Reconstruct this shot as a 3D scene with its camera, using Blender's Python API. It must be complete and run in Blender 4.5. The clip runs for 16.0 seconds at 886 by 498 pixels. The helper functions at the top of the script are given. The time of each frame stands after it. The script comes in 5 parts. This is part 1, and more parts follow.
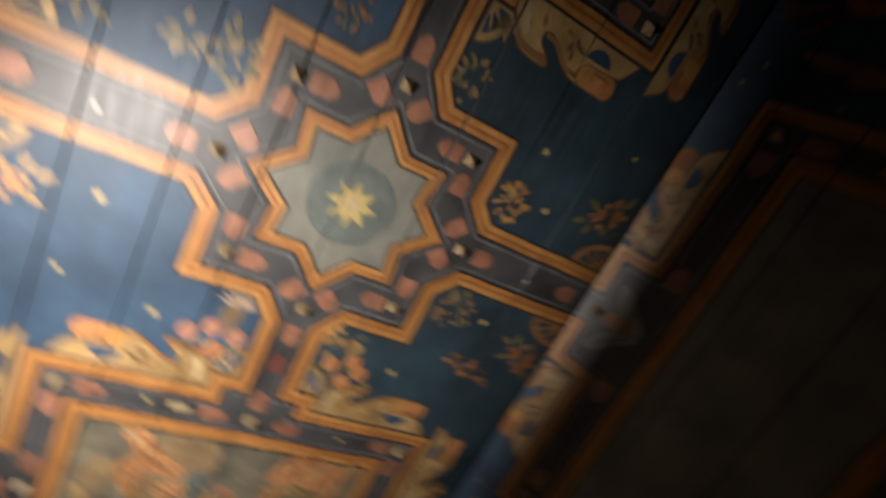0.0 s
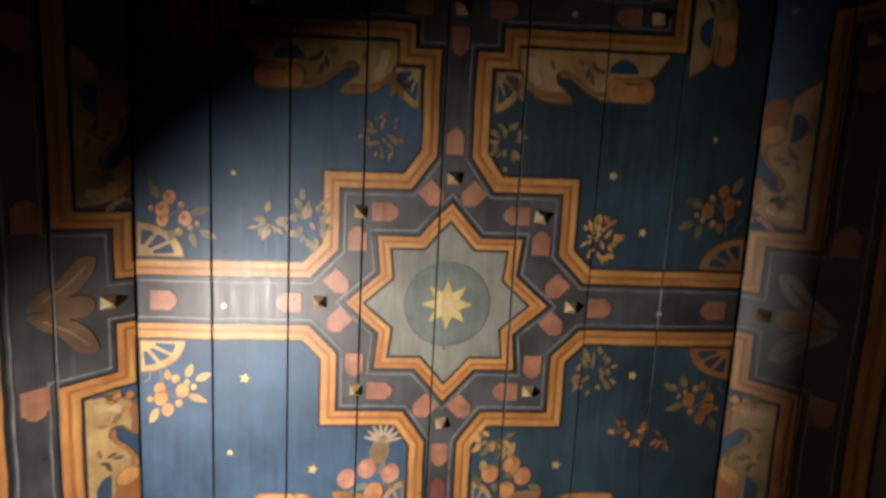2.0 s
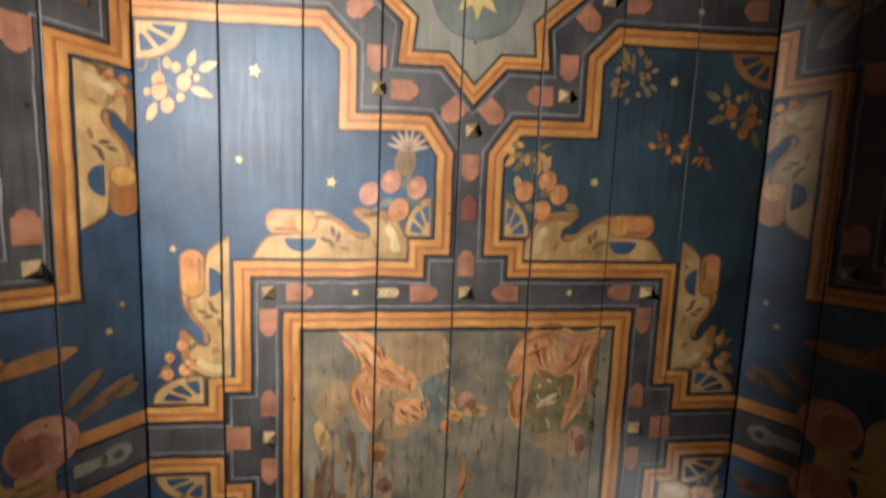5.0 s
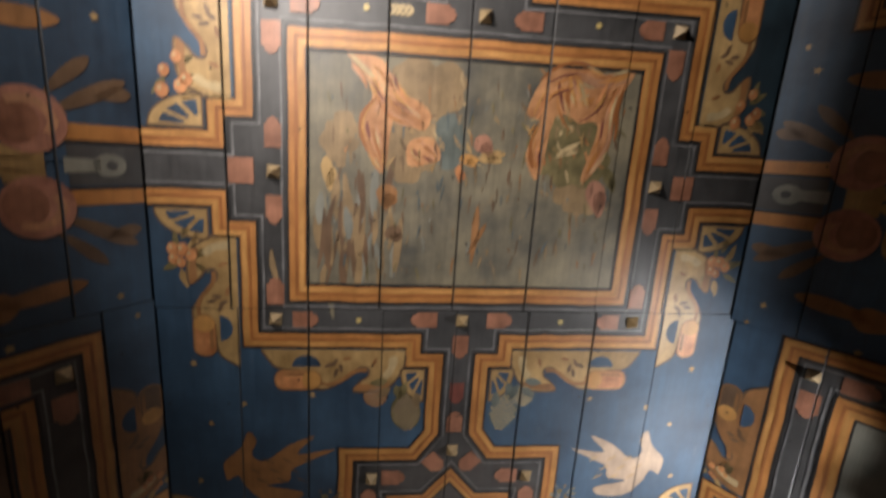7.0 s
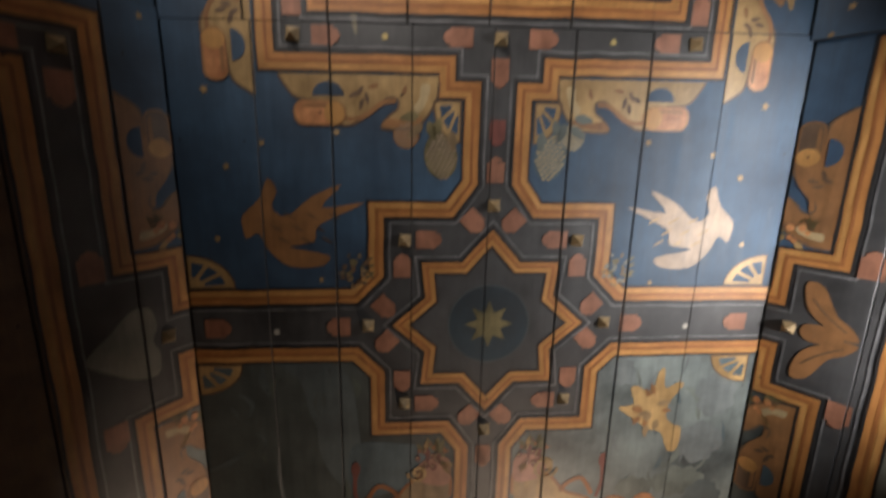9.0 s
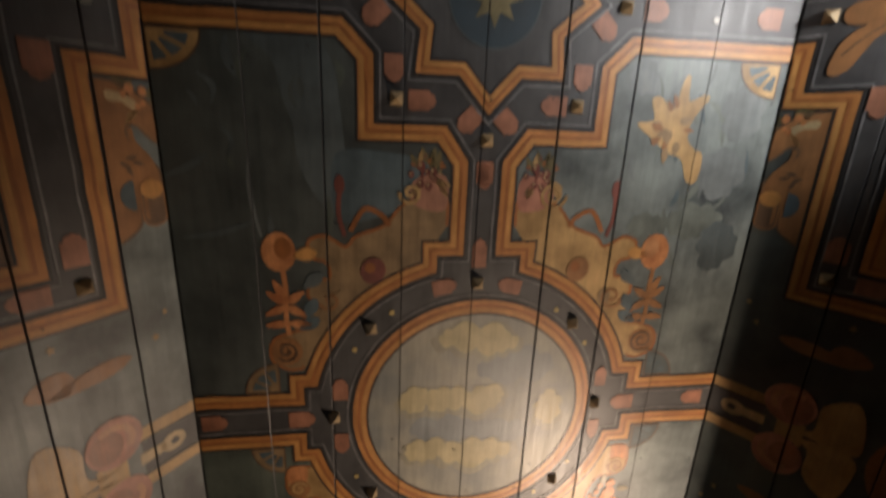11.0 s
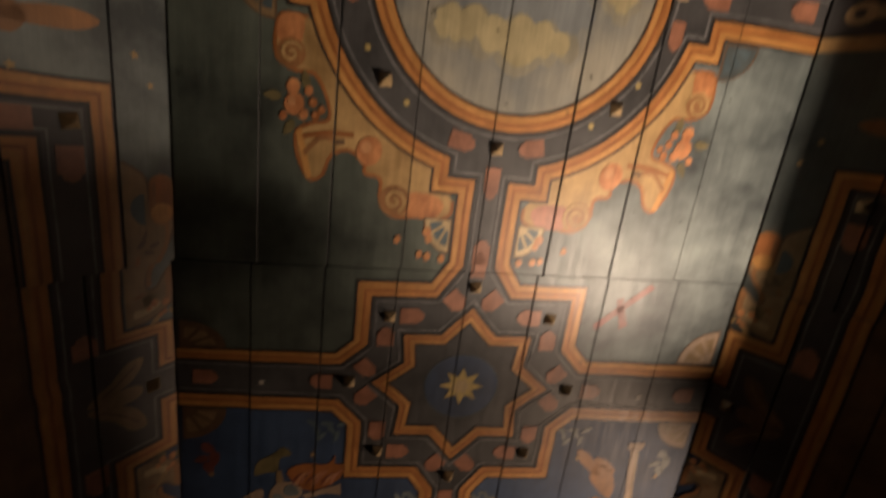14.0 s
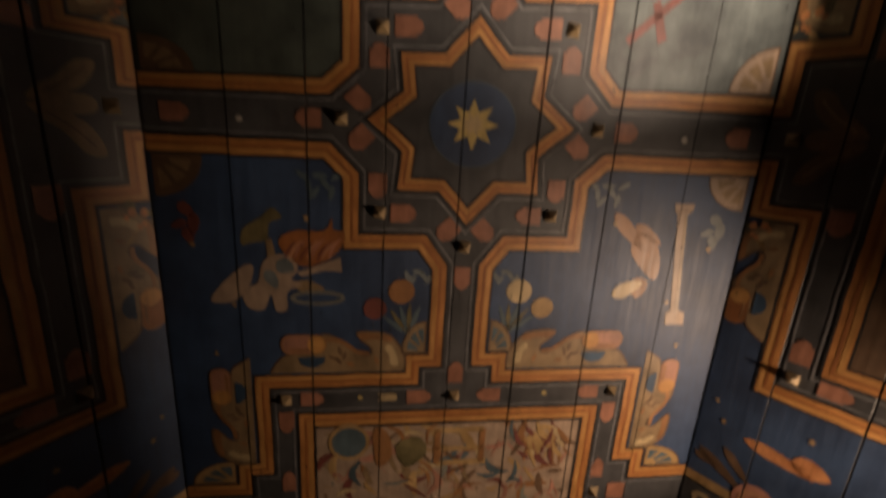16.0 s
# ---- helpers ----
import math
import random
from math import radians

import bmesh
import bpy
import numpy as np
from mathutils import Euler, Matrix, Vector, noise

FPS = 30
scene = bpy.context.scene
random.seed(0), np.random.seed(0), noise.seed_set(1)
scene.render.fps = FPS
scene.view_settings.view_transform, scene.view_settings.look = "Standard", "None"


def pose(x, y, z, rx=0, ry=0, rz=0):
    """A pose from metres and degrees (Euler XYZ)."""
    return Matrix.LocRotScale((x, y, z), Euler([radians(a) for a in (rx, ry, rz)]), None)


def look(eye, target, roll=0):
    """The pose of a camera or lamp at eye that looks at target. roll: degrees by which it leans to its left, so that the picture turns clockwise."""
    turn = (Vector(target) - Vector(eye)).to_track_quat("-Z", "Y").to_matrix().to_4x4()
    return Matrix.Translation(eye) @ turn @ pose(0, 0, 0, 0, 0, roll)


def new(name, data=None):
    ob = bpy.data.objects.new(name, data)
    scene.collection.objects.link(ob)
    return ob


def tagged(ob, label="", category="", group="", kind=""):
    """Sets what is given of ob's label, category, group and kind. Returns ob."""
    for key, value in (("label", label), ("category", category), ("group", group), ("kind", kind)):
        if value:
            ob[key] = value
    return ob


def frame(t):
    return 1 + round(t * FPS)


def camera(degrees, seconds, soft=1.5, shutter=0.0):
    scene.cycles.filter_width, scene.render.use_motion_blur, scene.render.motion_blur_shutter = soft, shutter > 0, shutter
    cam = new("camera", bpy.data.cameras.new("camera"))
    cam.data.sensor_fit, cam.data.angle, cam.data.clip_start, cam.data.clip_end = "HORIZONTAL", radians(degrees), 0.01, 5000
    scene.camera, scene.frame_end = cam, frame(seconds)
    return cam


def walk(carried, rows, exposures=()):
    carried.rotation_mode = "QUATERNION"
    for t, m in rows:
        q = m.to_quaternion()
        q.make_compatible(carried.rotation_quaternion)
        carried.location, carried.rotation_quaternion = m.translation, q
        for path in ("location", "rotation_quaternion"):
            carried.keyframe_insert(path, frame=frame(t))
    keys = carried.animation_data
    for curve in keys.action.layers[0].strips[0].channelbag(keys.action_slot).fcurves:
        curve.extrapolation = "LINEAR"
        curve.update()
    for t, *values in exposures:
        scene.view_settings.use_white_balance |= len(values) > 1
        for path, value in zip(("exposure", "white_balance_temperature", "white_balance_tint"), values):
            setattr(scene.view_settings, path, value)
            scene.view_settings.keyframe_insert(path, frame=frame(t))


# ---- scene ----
cam = camera(92.4, 16.0, soft=3.0, shutter=0.8)
ROWS = [
    (0, -0.1957, -0.372, 1.6117, 158.139, 12.367, -28.273),
    (0.2, -0.2276, -0.4079, 1.6237, 163.019, 9.938, -15.956),
    (0.5, -0.1887, -0.4499, 1.6216, 168.127, 5.203, -5.112),
    (1, -0.1587, -0.4371, 1.62, 174.143, 4.51, -1.344),
    (1.5, -0.1413, -0.3986, 1.617, 174.593, 3.604, -5.026),
    (2, -0.102, -0.3646, 1.6122, 173.686, 2.615, -2.833),
    (2.5, -0.0897, -0.263, 1.6109, 172.489, 0.952, -0.018),
    (3, -0.1822, -0.0836, 1.6173, 175.246, 2.354, -0.113),
    (3.5, -0.2346, 0.089, 1.6262, 174.731, 4.334, -0.825),
    (4, -0.2204, 0.3281, 1.6351, 175.37, 4.169, -2.396),
    (4.2, -0.215, 0.4169, 1.6378, 174.936, 4.236, -1.852),
    (6.3, -0.2371, 1.1439, 1.637, 168.339, 6.281, -3.222),
    (6.5, -0.2213, 1.2329, 1.635, 166.992, 5.713, -3.015),
    (7, -0.256, 1.4809, 1.6205, 167.695, 5.51, -3.707),
    (7.5, -0.3023, 1.7067, 1.6353, 168.098, 7.073, -6.016),
    (8, -0.2638, 1.9535, 1.6172, 169.434, 6.066, -4.095),
    (8.5, -0.2329, 2.2153, 1.6207, 166.893, 4.451, 0.019),
    (9, -0.2998, 2.4612, 1.6084, 167.746, 4.252, -1.178),
    (9.5, -0.3518, 2.6894, 1.6089, 164.434, 4.648, -2.382),
    (9.7, -0.3466, 2.7913, 1.5979, 163.141, 5.588, -2.148),
    (11.8, -0.3409, 3.9542, 1.5971, 166.655, 7.085, -2.128),
    (12, -0.3358, 4.0692, 1.5963, 168.499, 6.412, -1.591),
    (12.5, -0.3419, 4.3602, 1.5987, 165.746, 5.159, -3.981),
    (13, -0.4098, 4.6411, 1.5895, 165.946, 7.317, -7.683),
    (13.5, -0.4238, 4.9109, 1.5829, 163.608, 7.591, -9.458),
    (14, -0.3543, 5.2034, 1.5936, 164.591, 5.875, -7.019),
    (14.5, -0.3608, 5.4609, 1.571, 164.729, 4.712, -3.367),
    (15, -0.4053, 5.7103, 1.5821, 165.06, 4.049, -4.944),
    (15.5, -0.3375, 5.9782, 1.5752, 166.306, 5.039, -4.595),
    (16, -0.235, 6.2215, 1.5792, 164.763, 4.869, -3.195),
]
walk(cam, [(t, pose(x, y, z, rx, ry, rz)) for t, x, y, z, rx, ry, rz in ROWS])

# ---- world, lamps ----
world = bpy.data.worlds.new("room_dark")
scene.world = world
world.use_nodes = True
world.node_tree.nodes["Background"].inputs[0].default_value = (0.55, 0.7, 1.0, 1)
world.node_tree.nodes["Background"].inputs[1].default_value = 0.02


def spot(name, eye, target, watts, cone, blend, colour, size):
    data = bpy.data.lights.new(name, "SPOT")
    data.energy, data.spot_size, data.spot_blend, data.color, data.shadow_soft_size = watts, radians(cone), blend, colour, size
    ob = new(name, data)
    ob.matrix_world = look(eye, target)
    return ob


WARM = (1.0, 0.75, 0.56)
COOL = (1.0, 0.91, 0.84)
AMBER = (1.0, 0.70, 0.49)
NEUTRAL = (1.0, 0.97, 0.96)
spot("wall_spot_west", (-1.15, 0.18, 1.93), (-0.18, 0.70, 3.12), 186, 120, 1.0, COOL, 0.012)
spot("wall_spot_panel", (-0.80, 0.72, 1.67), (-0.45, 1.45, 3.12), 46, 66, 1.0, COOL, 0.012)
spot("wall_spot_east", (1.36, 2.26, 2.35), (0.62, 2.42, 3.12), 34, 96, 0.9, NEUTRAL, 0.012)
spot("wall_spot_middle", (1.42, 2.90, 2.2), (1.04, 3.04, 3.12), 56, 94, 0.9, NEUTRAL, 0.012)
spot("wall_spot_south", (1.05, 6.05, 1.92), (0.44, 4.50, 3.12), 168, 114, 1.0, WARM, 0.012)
spot("wall_spot_far", (1.58, 7.1, 2.02), (-0.05, 7.40, 3.12), 84, 116, 0.9, AMBER, 0.012)


# ---- materials ----
def paint_material(name, base, dark=0.6, light=1.25, tint=None, rough=0.4, patch=3.0, wear=0.3, under=(0.10, 0.085, 0.07), seed=0.0):
    """Old distemper on planed boards: blotches, streaks along the boards, worn spots, fine grain in relief."""
    m = bpy.data.materials.new(name)
    m.use_nodes = True
    nt = m.node_tree
    N, L = nt.nodes, nt.links
    bsdf = N["Principled BSDF"]
    tc = N.new("ShaderNodeTexCoord")

    def noise_tex(scale, stretch, detail, rough_, shift):
        mp = N.new("ShaderNodeMapping")
        mp.inputs["Scale"].default_value = stretch
        mp.inputs["Location"].default_value = (shift, shift * 0.7, shift * 1.3)
        t = N.new("ShaderNodeTexNoise")
        t.inputs["Scale"].default_value, t.inputs["Detail"].default_value, t.inputs["Roughness"].default_value = scale, detail, rough_
        L.new(tc.outputs["Object"], mp.inputs[0])
        L.new(mp.outputs[0], t.inputs["Vector"])
        return t.outputs["Fac"]

    def ramp(fac, a, b, ca, cb):
        r = N.new("ShaderNodeValToRGB")
        r.color_ramp.elements[0].position, r.color_ramp.elements[1].position = a, b
        r.color_ramp.elements[0].color, r.color_ramp.elements[1].color = (*ca, 1), (*cb, 1)
        L.new(fac, r.inputs[0])
        return r.outputs[0]

    def mix(kind, fac, a, b):
        x = N.new("ShaderNodeMix")
        x.data_type, x.blend_type = "RGBA", kind
        if isinstance(fac, float):
            x.inputs[0].default_value = fac
        else:
            L.new(fac, x.inputs[0])
        for sock, v in ((x.inputs[6], a), (x.inputs[7], b)):
            if isinstance(v, tuple):
                sock.default_value = (*v, 1)
            else:
                L.new(v, sock)
        return x.outputs[2]

    blotch = noise_tex(patch, (1, 1, 1), 6, 0.6, seed)
    streak = noise_tex(16, (3.2, 0.22, 3.2), 6, 0.65, seed + 3)
    grain = noise_tex(70, (3.5, 0.12, 3.5), 4, 0.6, seed + 5)
    spots = noise_tex(22, (1.3, 0.5, 1.3), 8, 0.72, seed + 9)
    lo, hi = tuple(c * dark for c in base), tuple(min(1, c * light) for c in (tint or base))
    col = ramp(blotch, 0.32, 0.68, lo, hi)
    col = mix("MULTIPLY", 0.5, col, ramp(streak, 0.3, 0.66, (0.62, 0.62, 0.62), (1.12, 1.1, 1.08)))
    col = mix("MULTIPLY", 0.28, col, ramp(grain, 0.35, 0.62, (0.66, 0.66, 0.66), (1.08, 1.08, 1.08)))
    col = mix("MIX", ramp(spots, 0.62, 0.72, (0, 0, 0), (wear,) * 3), col, under)
    L.new(col, bsdf.inputs["Base Color"])
    rr = N.new("ShaderNodeMapRange")
    rr.inputs[1].default_value, rr.inputs[2].default_value = 0.3, 0.7
    rr.inputs[3].default_value, rr.inputs[4].default_value = rough - 0.02, rough + 0.12
    L.new(streak, rr.inputs[0])
    L.new(rr.outputs[0], bsdf.inputs["Roughness"])
    bsdf.inputs["Specular IOR Level"].default_value = 0.9
    wave = noise_tex(4.5, (2.2, 0.25, 2.2), 3, 0.5, seed + 13)
    b0 = N.new("ShaderNodeBump")
    b0.inputs["Strength"].default_value, b0.inputs["Distance"].default_value = 0.5, 0.0055
    L.new(wave, b0.inputs["Height"])
    b1 = N.new("ShaderNodeBump")
    b1.inputs["Strength"].default_value, b1.inputs["Distance"].default_value = 0.4, 0.00012
    L.new(grain, b1.inputs["Height"])
    L.new(b0.outputs[0], b1.inputs["Normal"])
    b2 = N.new("ShaderNodeBump")
    b2.inputs["Strength"].default_value, b2.inputs["Distance"].default_value = 0.4, 0.0013
    L.new(spots, b2.inputs["Height"])
    L.new(b1.outputs[0], b2.inputs["Normal"])
    L.new(b2.outputs[0], bsdf.inputs["Normal"])
    return m


CHAR = paint_material("charcoal_paint", (0.060, 0.060, 0.062), 0.55, 1.5, (0.062, 0.062, 0.064), 0.46, 5, 0.35, (0.12, 0.11, 0.10))
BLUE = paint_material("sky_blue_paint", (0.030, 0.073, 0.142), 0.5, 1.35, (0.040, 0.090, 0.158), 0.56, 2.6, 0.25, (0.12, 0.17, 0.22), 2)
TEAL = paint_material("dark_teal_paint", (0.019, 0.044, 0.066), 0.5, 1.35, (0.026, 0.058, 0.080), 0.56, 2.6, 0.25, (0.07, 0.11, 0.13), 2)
DEEP = paint_material("deep_blue_paint", (0.027, 0.056, 0.132), 0.55, 1.4, (0.038, 0.073, 0.152), 0.54, 2.6, 0.25, (0.09, 0.10, 0.15), 7)
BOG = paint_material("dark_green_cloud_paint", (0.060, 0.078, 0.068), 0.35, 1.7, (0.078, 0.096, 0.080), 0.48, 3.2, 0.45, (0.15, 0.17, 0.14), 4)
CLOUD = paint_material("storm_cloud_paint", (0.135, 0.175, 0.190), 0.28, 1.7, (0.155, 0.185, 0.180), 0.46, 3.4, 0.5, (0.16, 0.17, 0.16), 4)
# the west flat's own dark cloud colour, also shade painted on the east slope
GLOOM = paint_material("dark_and_shaded_cloud_paint", (0.058, 0.074, 0.074), 0.5, 1.5, (0.068, 0.082, 0.078), 0.46, 3.4, 0.5, (0.10, 0.11, 0.10), 4)
ORANGE = paint_material("orange_ochre_paint", (0.52, 0.205, 0.050), 0.75, 1.15, (0.56, 0.25, 0.07), 0.46, 7, 0.3, (0.28, 0.13, 0.06), 1)
GOLD = paint_material("yellow_ochre_paint", (0.60, 0.285, 0.075), 0.75, 1.15, (0.63, 0.33, 0.10), 0.46, 8, 0.3, (0.35, 0.2, 0.09), 6)
RUST = paint_material("brown_ochre_paint", (0.385, 0.14, 0.038), 0.7, 1.2, None, 0.46, 8, 0.3, (0.18, 0.08, 0.04), 3)
BLACK = paint_material("black_line_paint", (0.016, 0.015, 0.015), 0.7, 1.4, None, 0.46, 9, 0.3, (0.06, 0.05, 0.045), 8)
GREY = paint_material("grey_line_paint", (0.235, 0.235, 0.24), 0.5, 1.3, None, 0.46, 14, 0.5, (0.08, 0.08, 0.08), 5)
RED = paint_material("brick_red_paint", (0.35, 0.145, 0.082), 0.7, 1.25, (0.39, 0.175, 0.105), 0.46, 12, 0.4, (0.2, 0.11, 0.08), 2)
CLOTH = paint_material("orange_cloth_paint", (0.60, 0.26, 0.10), 0.65, 1.2, (0.64, 0.33, 0.15), 0.46, 12, 0.3, (0.35, 0.15, 0.07), 7)
ROSE = paint_material("rose_paint", (0.50, 0.195, 0.13), 0.6, 1.25, (0.52, 0.25, 0.17), 0.46, 9, 0.3, (0.3, 0.17, 0.11), 4)
CREAM = paint_material("straw_cream_paint", (0.50, 0.305, 0.112), 0.65, 1.2, (0.54, 0.355, 0.15), 0.46, 7, 0.3, (0.3, 0.2, 0.1), 9)
PALE = paint_material("pale_straw_paint", (0.62, 0.47, 0.25), 0.7, 1.15, None, 0.46, 9, 0.3, (0.35, 0.27, 0.16), 3)
TAN = paint_material("tan_shade_paint", (0.36, 0.17, 0.062), 0.65, 1.2, None, 0.46, 9, 0.3, (0.2, 0.12, 0.06), 5)
LEAF = paint_material("olive_leaf_paint", (0.16, 0.135, 0.055), 0.6, 1.3, (0.21, 0.17, 0.075), 0.46, 12, 0.3, (0.1, 0.09, 0.06), 6)
FRUIT = paint_material("orange_fruit_paint", (0.62, 0.22, 0.075), 0.65, 1.2, (0.66, 0.30, 0.12), 0.46, 15, 0.3, (0.3, 0.14, 0.08), 7)
STONE = paint_material("stone_grey_paint", (0.235, 0.245, 0.215), 0.7, 1.2, (0.26, 0.255, 0.21), 0.46, 5, 0.3, (0.18, 0.17, 0.14), 8)
SLATE = paint_material("slate_blue_paint", (0.10, 0.145, 0.165), 0.65, 1.25, None, 0.46, 7, 0.35, (0.15, 0.15, 0.13), 2)
STAR = paint_material("star_yellow_paint", (0.68, 0.52, 0.19), 0.8, 1.1, None, 0.46, 14, 0.3, (0.4, 0.32, 0.15), 1)
OLIVE = paint_material("worn_olive_scene_paint", (0.195, 0.187, 0.155), 0.5, 1.6, (0.215, 0.185, 0.12), 0.46, 4.5, 0.5, (0.34, 0.19, 0.07), 5)
SKYP = paint_material("cloudy_roundel_paint", (0.26, 0.285, 0.28), 0.85, 1.12, (0.36, 0.345, 0.28), 0.46, 4.5, 0.25, (0.3, 0.28, 0.2), 3)
WHITE = paint_material("off_white_paint", (0.58, 0.54, 0.47), 0.75, 1.15, None, 0.45, 12, 0.3, (0.3, 0.28, 0.24), 2)
FOG = paint_material("pale_cloud_paint", (0.20, 0.232, 0.235), 0.6, 1.25, None, 0.46, 5, 0.3, (0.15, 0.17, 0.17), 4)
MURK = paint_material("dark_cloud_paint", (0.090, 0.115, 0.120), 0.7, 1.4, None, 0.46, 5, 0.3, (0.09, 0.1, 0.1), 4)
MAROON = paint_material("maroon_paint", (0.20, 0.06, 0.045), 0.7, 1.3, None, 0.46, 9, 0.3, (0.12, 0.06, 0.05), 4)
STUD = paint_material("gilt_stud_paint", (0.42, 0.30, 0.15), 0.6, 1.15, None, 0.46, 30, 0.4, (0.25, 0.17, 0.09), 4)
PLASTER = paint_material("wall_plaster", (0.09, 0.078, 0.066), 0.8, 1.1, None, 0.8, 2, 0.1, (0.25, 0.2, 0.16), 4)
PLANK = paint_material("dark_floor_wood", (0.06, 0.04, 0.026), 0.6, 1.3, None, 0.6, 3, 0.2, (0.08, 0.05, 0.03), 4)
UMBER = paint_material("umber_paint", (0.17, 0.10, 0.055), 0.65, 1.25, None, 0.45, 9, 0.35, (0.07, 0.09, 0.12), 3)
BUFF = paint_material("buff_paint", (0.46, 0.335, 0.235), 0.7, 1.2, None, 0.5, 9, 0.35, (0.2, 0.2, 0.22), 3)
SALMON = paint_material("salmon_paint", (0.60, 0.31, 0.17), 0.7, 1.2, None, 0.45, 9, 0.35, (0.4, 0.2, 0.13), 3)
CUMULUS = paint_material("yellow_cloud_paint", (0.50, 0.435, 0.25), 0.8, 1.12, None, 0.45, 9, 0.3, (0.3, 0.29, 0.24), 3)
HAZE = paint_material("blue_haze_paint", (0.245, 0.272, 0.28), 0.85, 1.15, None, 0.45, 9, 0.3, (0.3, 0.29, 0.24), 3)
VERDITER = paint_material("faded_green_paint", (0.165, 0.195, 0.175), 0.6, 1.3, None, 0.46, 8, 0.4, (0.24, 0.24, 0.20), 2)
MIST = paint_material("warm_mist_paint", (0.335, 0.32, 0.245), 0.8, 1.15, None, 0.45, 6, 0.25, (0.3, 0.29, 0.24), 3)
KHAKI = paint_material("faded_khaki_paint", (0.33, 0.225, 0.115), 0.6, 1.25, None, 0.45, 9, 0.35, (0.15, 0.10, 0.07), 3)
DUSTY = paint_material("dusty_pink_paint", (0.47, 0.23, 0.15), 0.7, 1.2, None, 0.45, 9, 0.35, (0.25, 0.14, 0.1), 6)

# ---- the boarded ceiling: a flat strip and two steep slopes ----
ZC, SLOPE, DEPTH, GAP = 3.12, radians(56), 1.2, 0.0028
Y0, YA, YB, Y1 = -3.2, 2.035, 5.662, 10.6
STEP = 0.0008
rng = random.Random(5)


SKEW = ((-2.0, -0.018, 0), (0.0, -0.018, 0), (1.1, -0.020, 0), (2.03, -0.016, 0), (2.6, -0.004, 0), (4.2, -0.006, 0), (4.64, -0.016, 0), (5.2, -0.012, 0.004), (5.55, -0.014, 0.012), (5.73, -0.060, 0.030), (5.86, -0.055, 0.030), (6.06, -0.020, 0.020), (6.2, -0.008, 0.008), (6.35, -0.010, 0.006), (6.6, -0.022, 0.004), (7.1, -0.030, 0), (9.0, -0.030, 0))


def askew(a, y):
    """The painter's cross lines run slightly askew to the boards and not quite evenly."""
    for (y0, k0, s0), (y1, k1, s1) in zip(SKEW, SKEW[1:]):
        if y < y1:
            f = min(1, max(0, (y - y0) / (y1 - y0)))
            return y + (k0 + (k1 - k0) * f) * a + s0 + (s1 - s0) * f
    return y + SKEW[-1][1] * a


class Chart:
    """One plane of the ceiling, laid out flat: across (a) and along (y)."""

    def __init__(self, name, side, rows, label):
        self.side, self.cells = side, []
        for y0, y1, edge, joints in rows:
            gaps = [rng.uniform(0.0007, GAP) for _ in joints]
            for a0, a1, g0, g1 in zip(joints, joints[1:], gaps, gaps[1:]):
                self.cells.append((a0 + g0, a1 - g1, y0 + 0.0015, y1 - 0.0015, edge, rng.uniform(-0.0015, 0.0015), rng.uniform(-0.014, 0.014)))
        bm = bmesh.new()
        for cell in self.cells:
            self.board(bm, cell)
        me = bpy.data.meshes.new(name)
        bm.to_mesh(me)
        bm.free()
        me.materials.append(CHAR)
        self.ob = tagged(new(name, me), label, "ceiling", kind="structure")

    def place(self, a, y, d, cell):
        a0, a1, _, _, edge, off, tilt = cell
        d = d + off + tilt * (a - (a0 + a1) / 2)
        if not self.side:
            return (a, askew(a, y), ZC - d)
        y = askew(self.side * 1.1, y)
        s, c, n = self.side, math.cos(SLOPE), math.sin(SLOPE)
        return (s * (edge + a * c - n * d), y, ZC - a * n - c * d)

    def board(self, bm, cell):
        a0, a1, y0, y1 = cell[:4]
        b, t = 0.0022, -0.026
        section = [(a0, t), (a0, -b), (a0 + b, 0), (a1 - b, 0), (a1, -b), (a1, t)]
        ends = [[bm.verts.new(self.place(a, y, d, cell)) for a, d in section] for y in (y0, y1)]
        for i in range(len(section)):
            j = (i + 1) % len(section)
            bm.faces.new((ends[0][i], ends[0][j], ends[1][j], ends[1][i]))
        bm.faces.new(ends[0])
        bm.faces.new(ends[1][::-1])


def clip(poly, axis, value, keep_above):
    out = []
    for p, q in zip(poly, poly[1:] + poly[:1]):
        dp, dq = (p[axis] - value), (q[axis] - value)
        if not keep_above:
            dp, dq = -dp, -dq
        if dp >= 0:
            out.append(p)
        if (dp > 0) != (dq > 0) and dp != dq:
            f = dp / (dp - dq)
            out.append((p[0] + f * (q[0] - p[0]), p[1] + f * (q[1] - p[1])))
    return out


from mathutils.geometry import tessellate_polygon


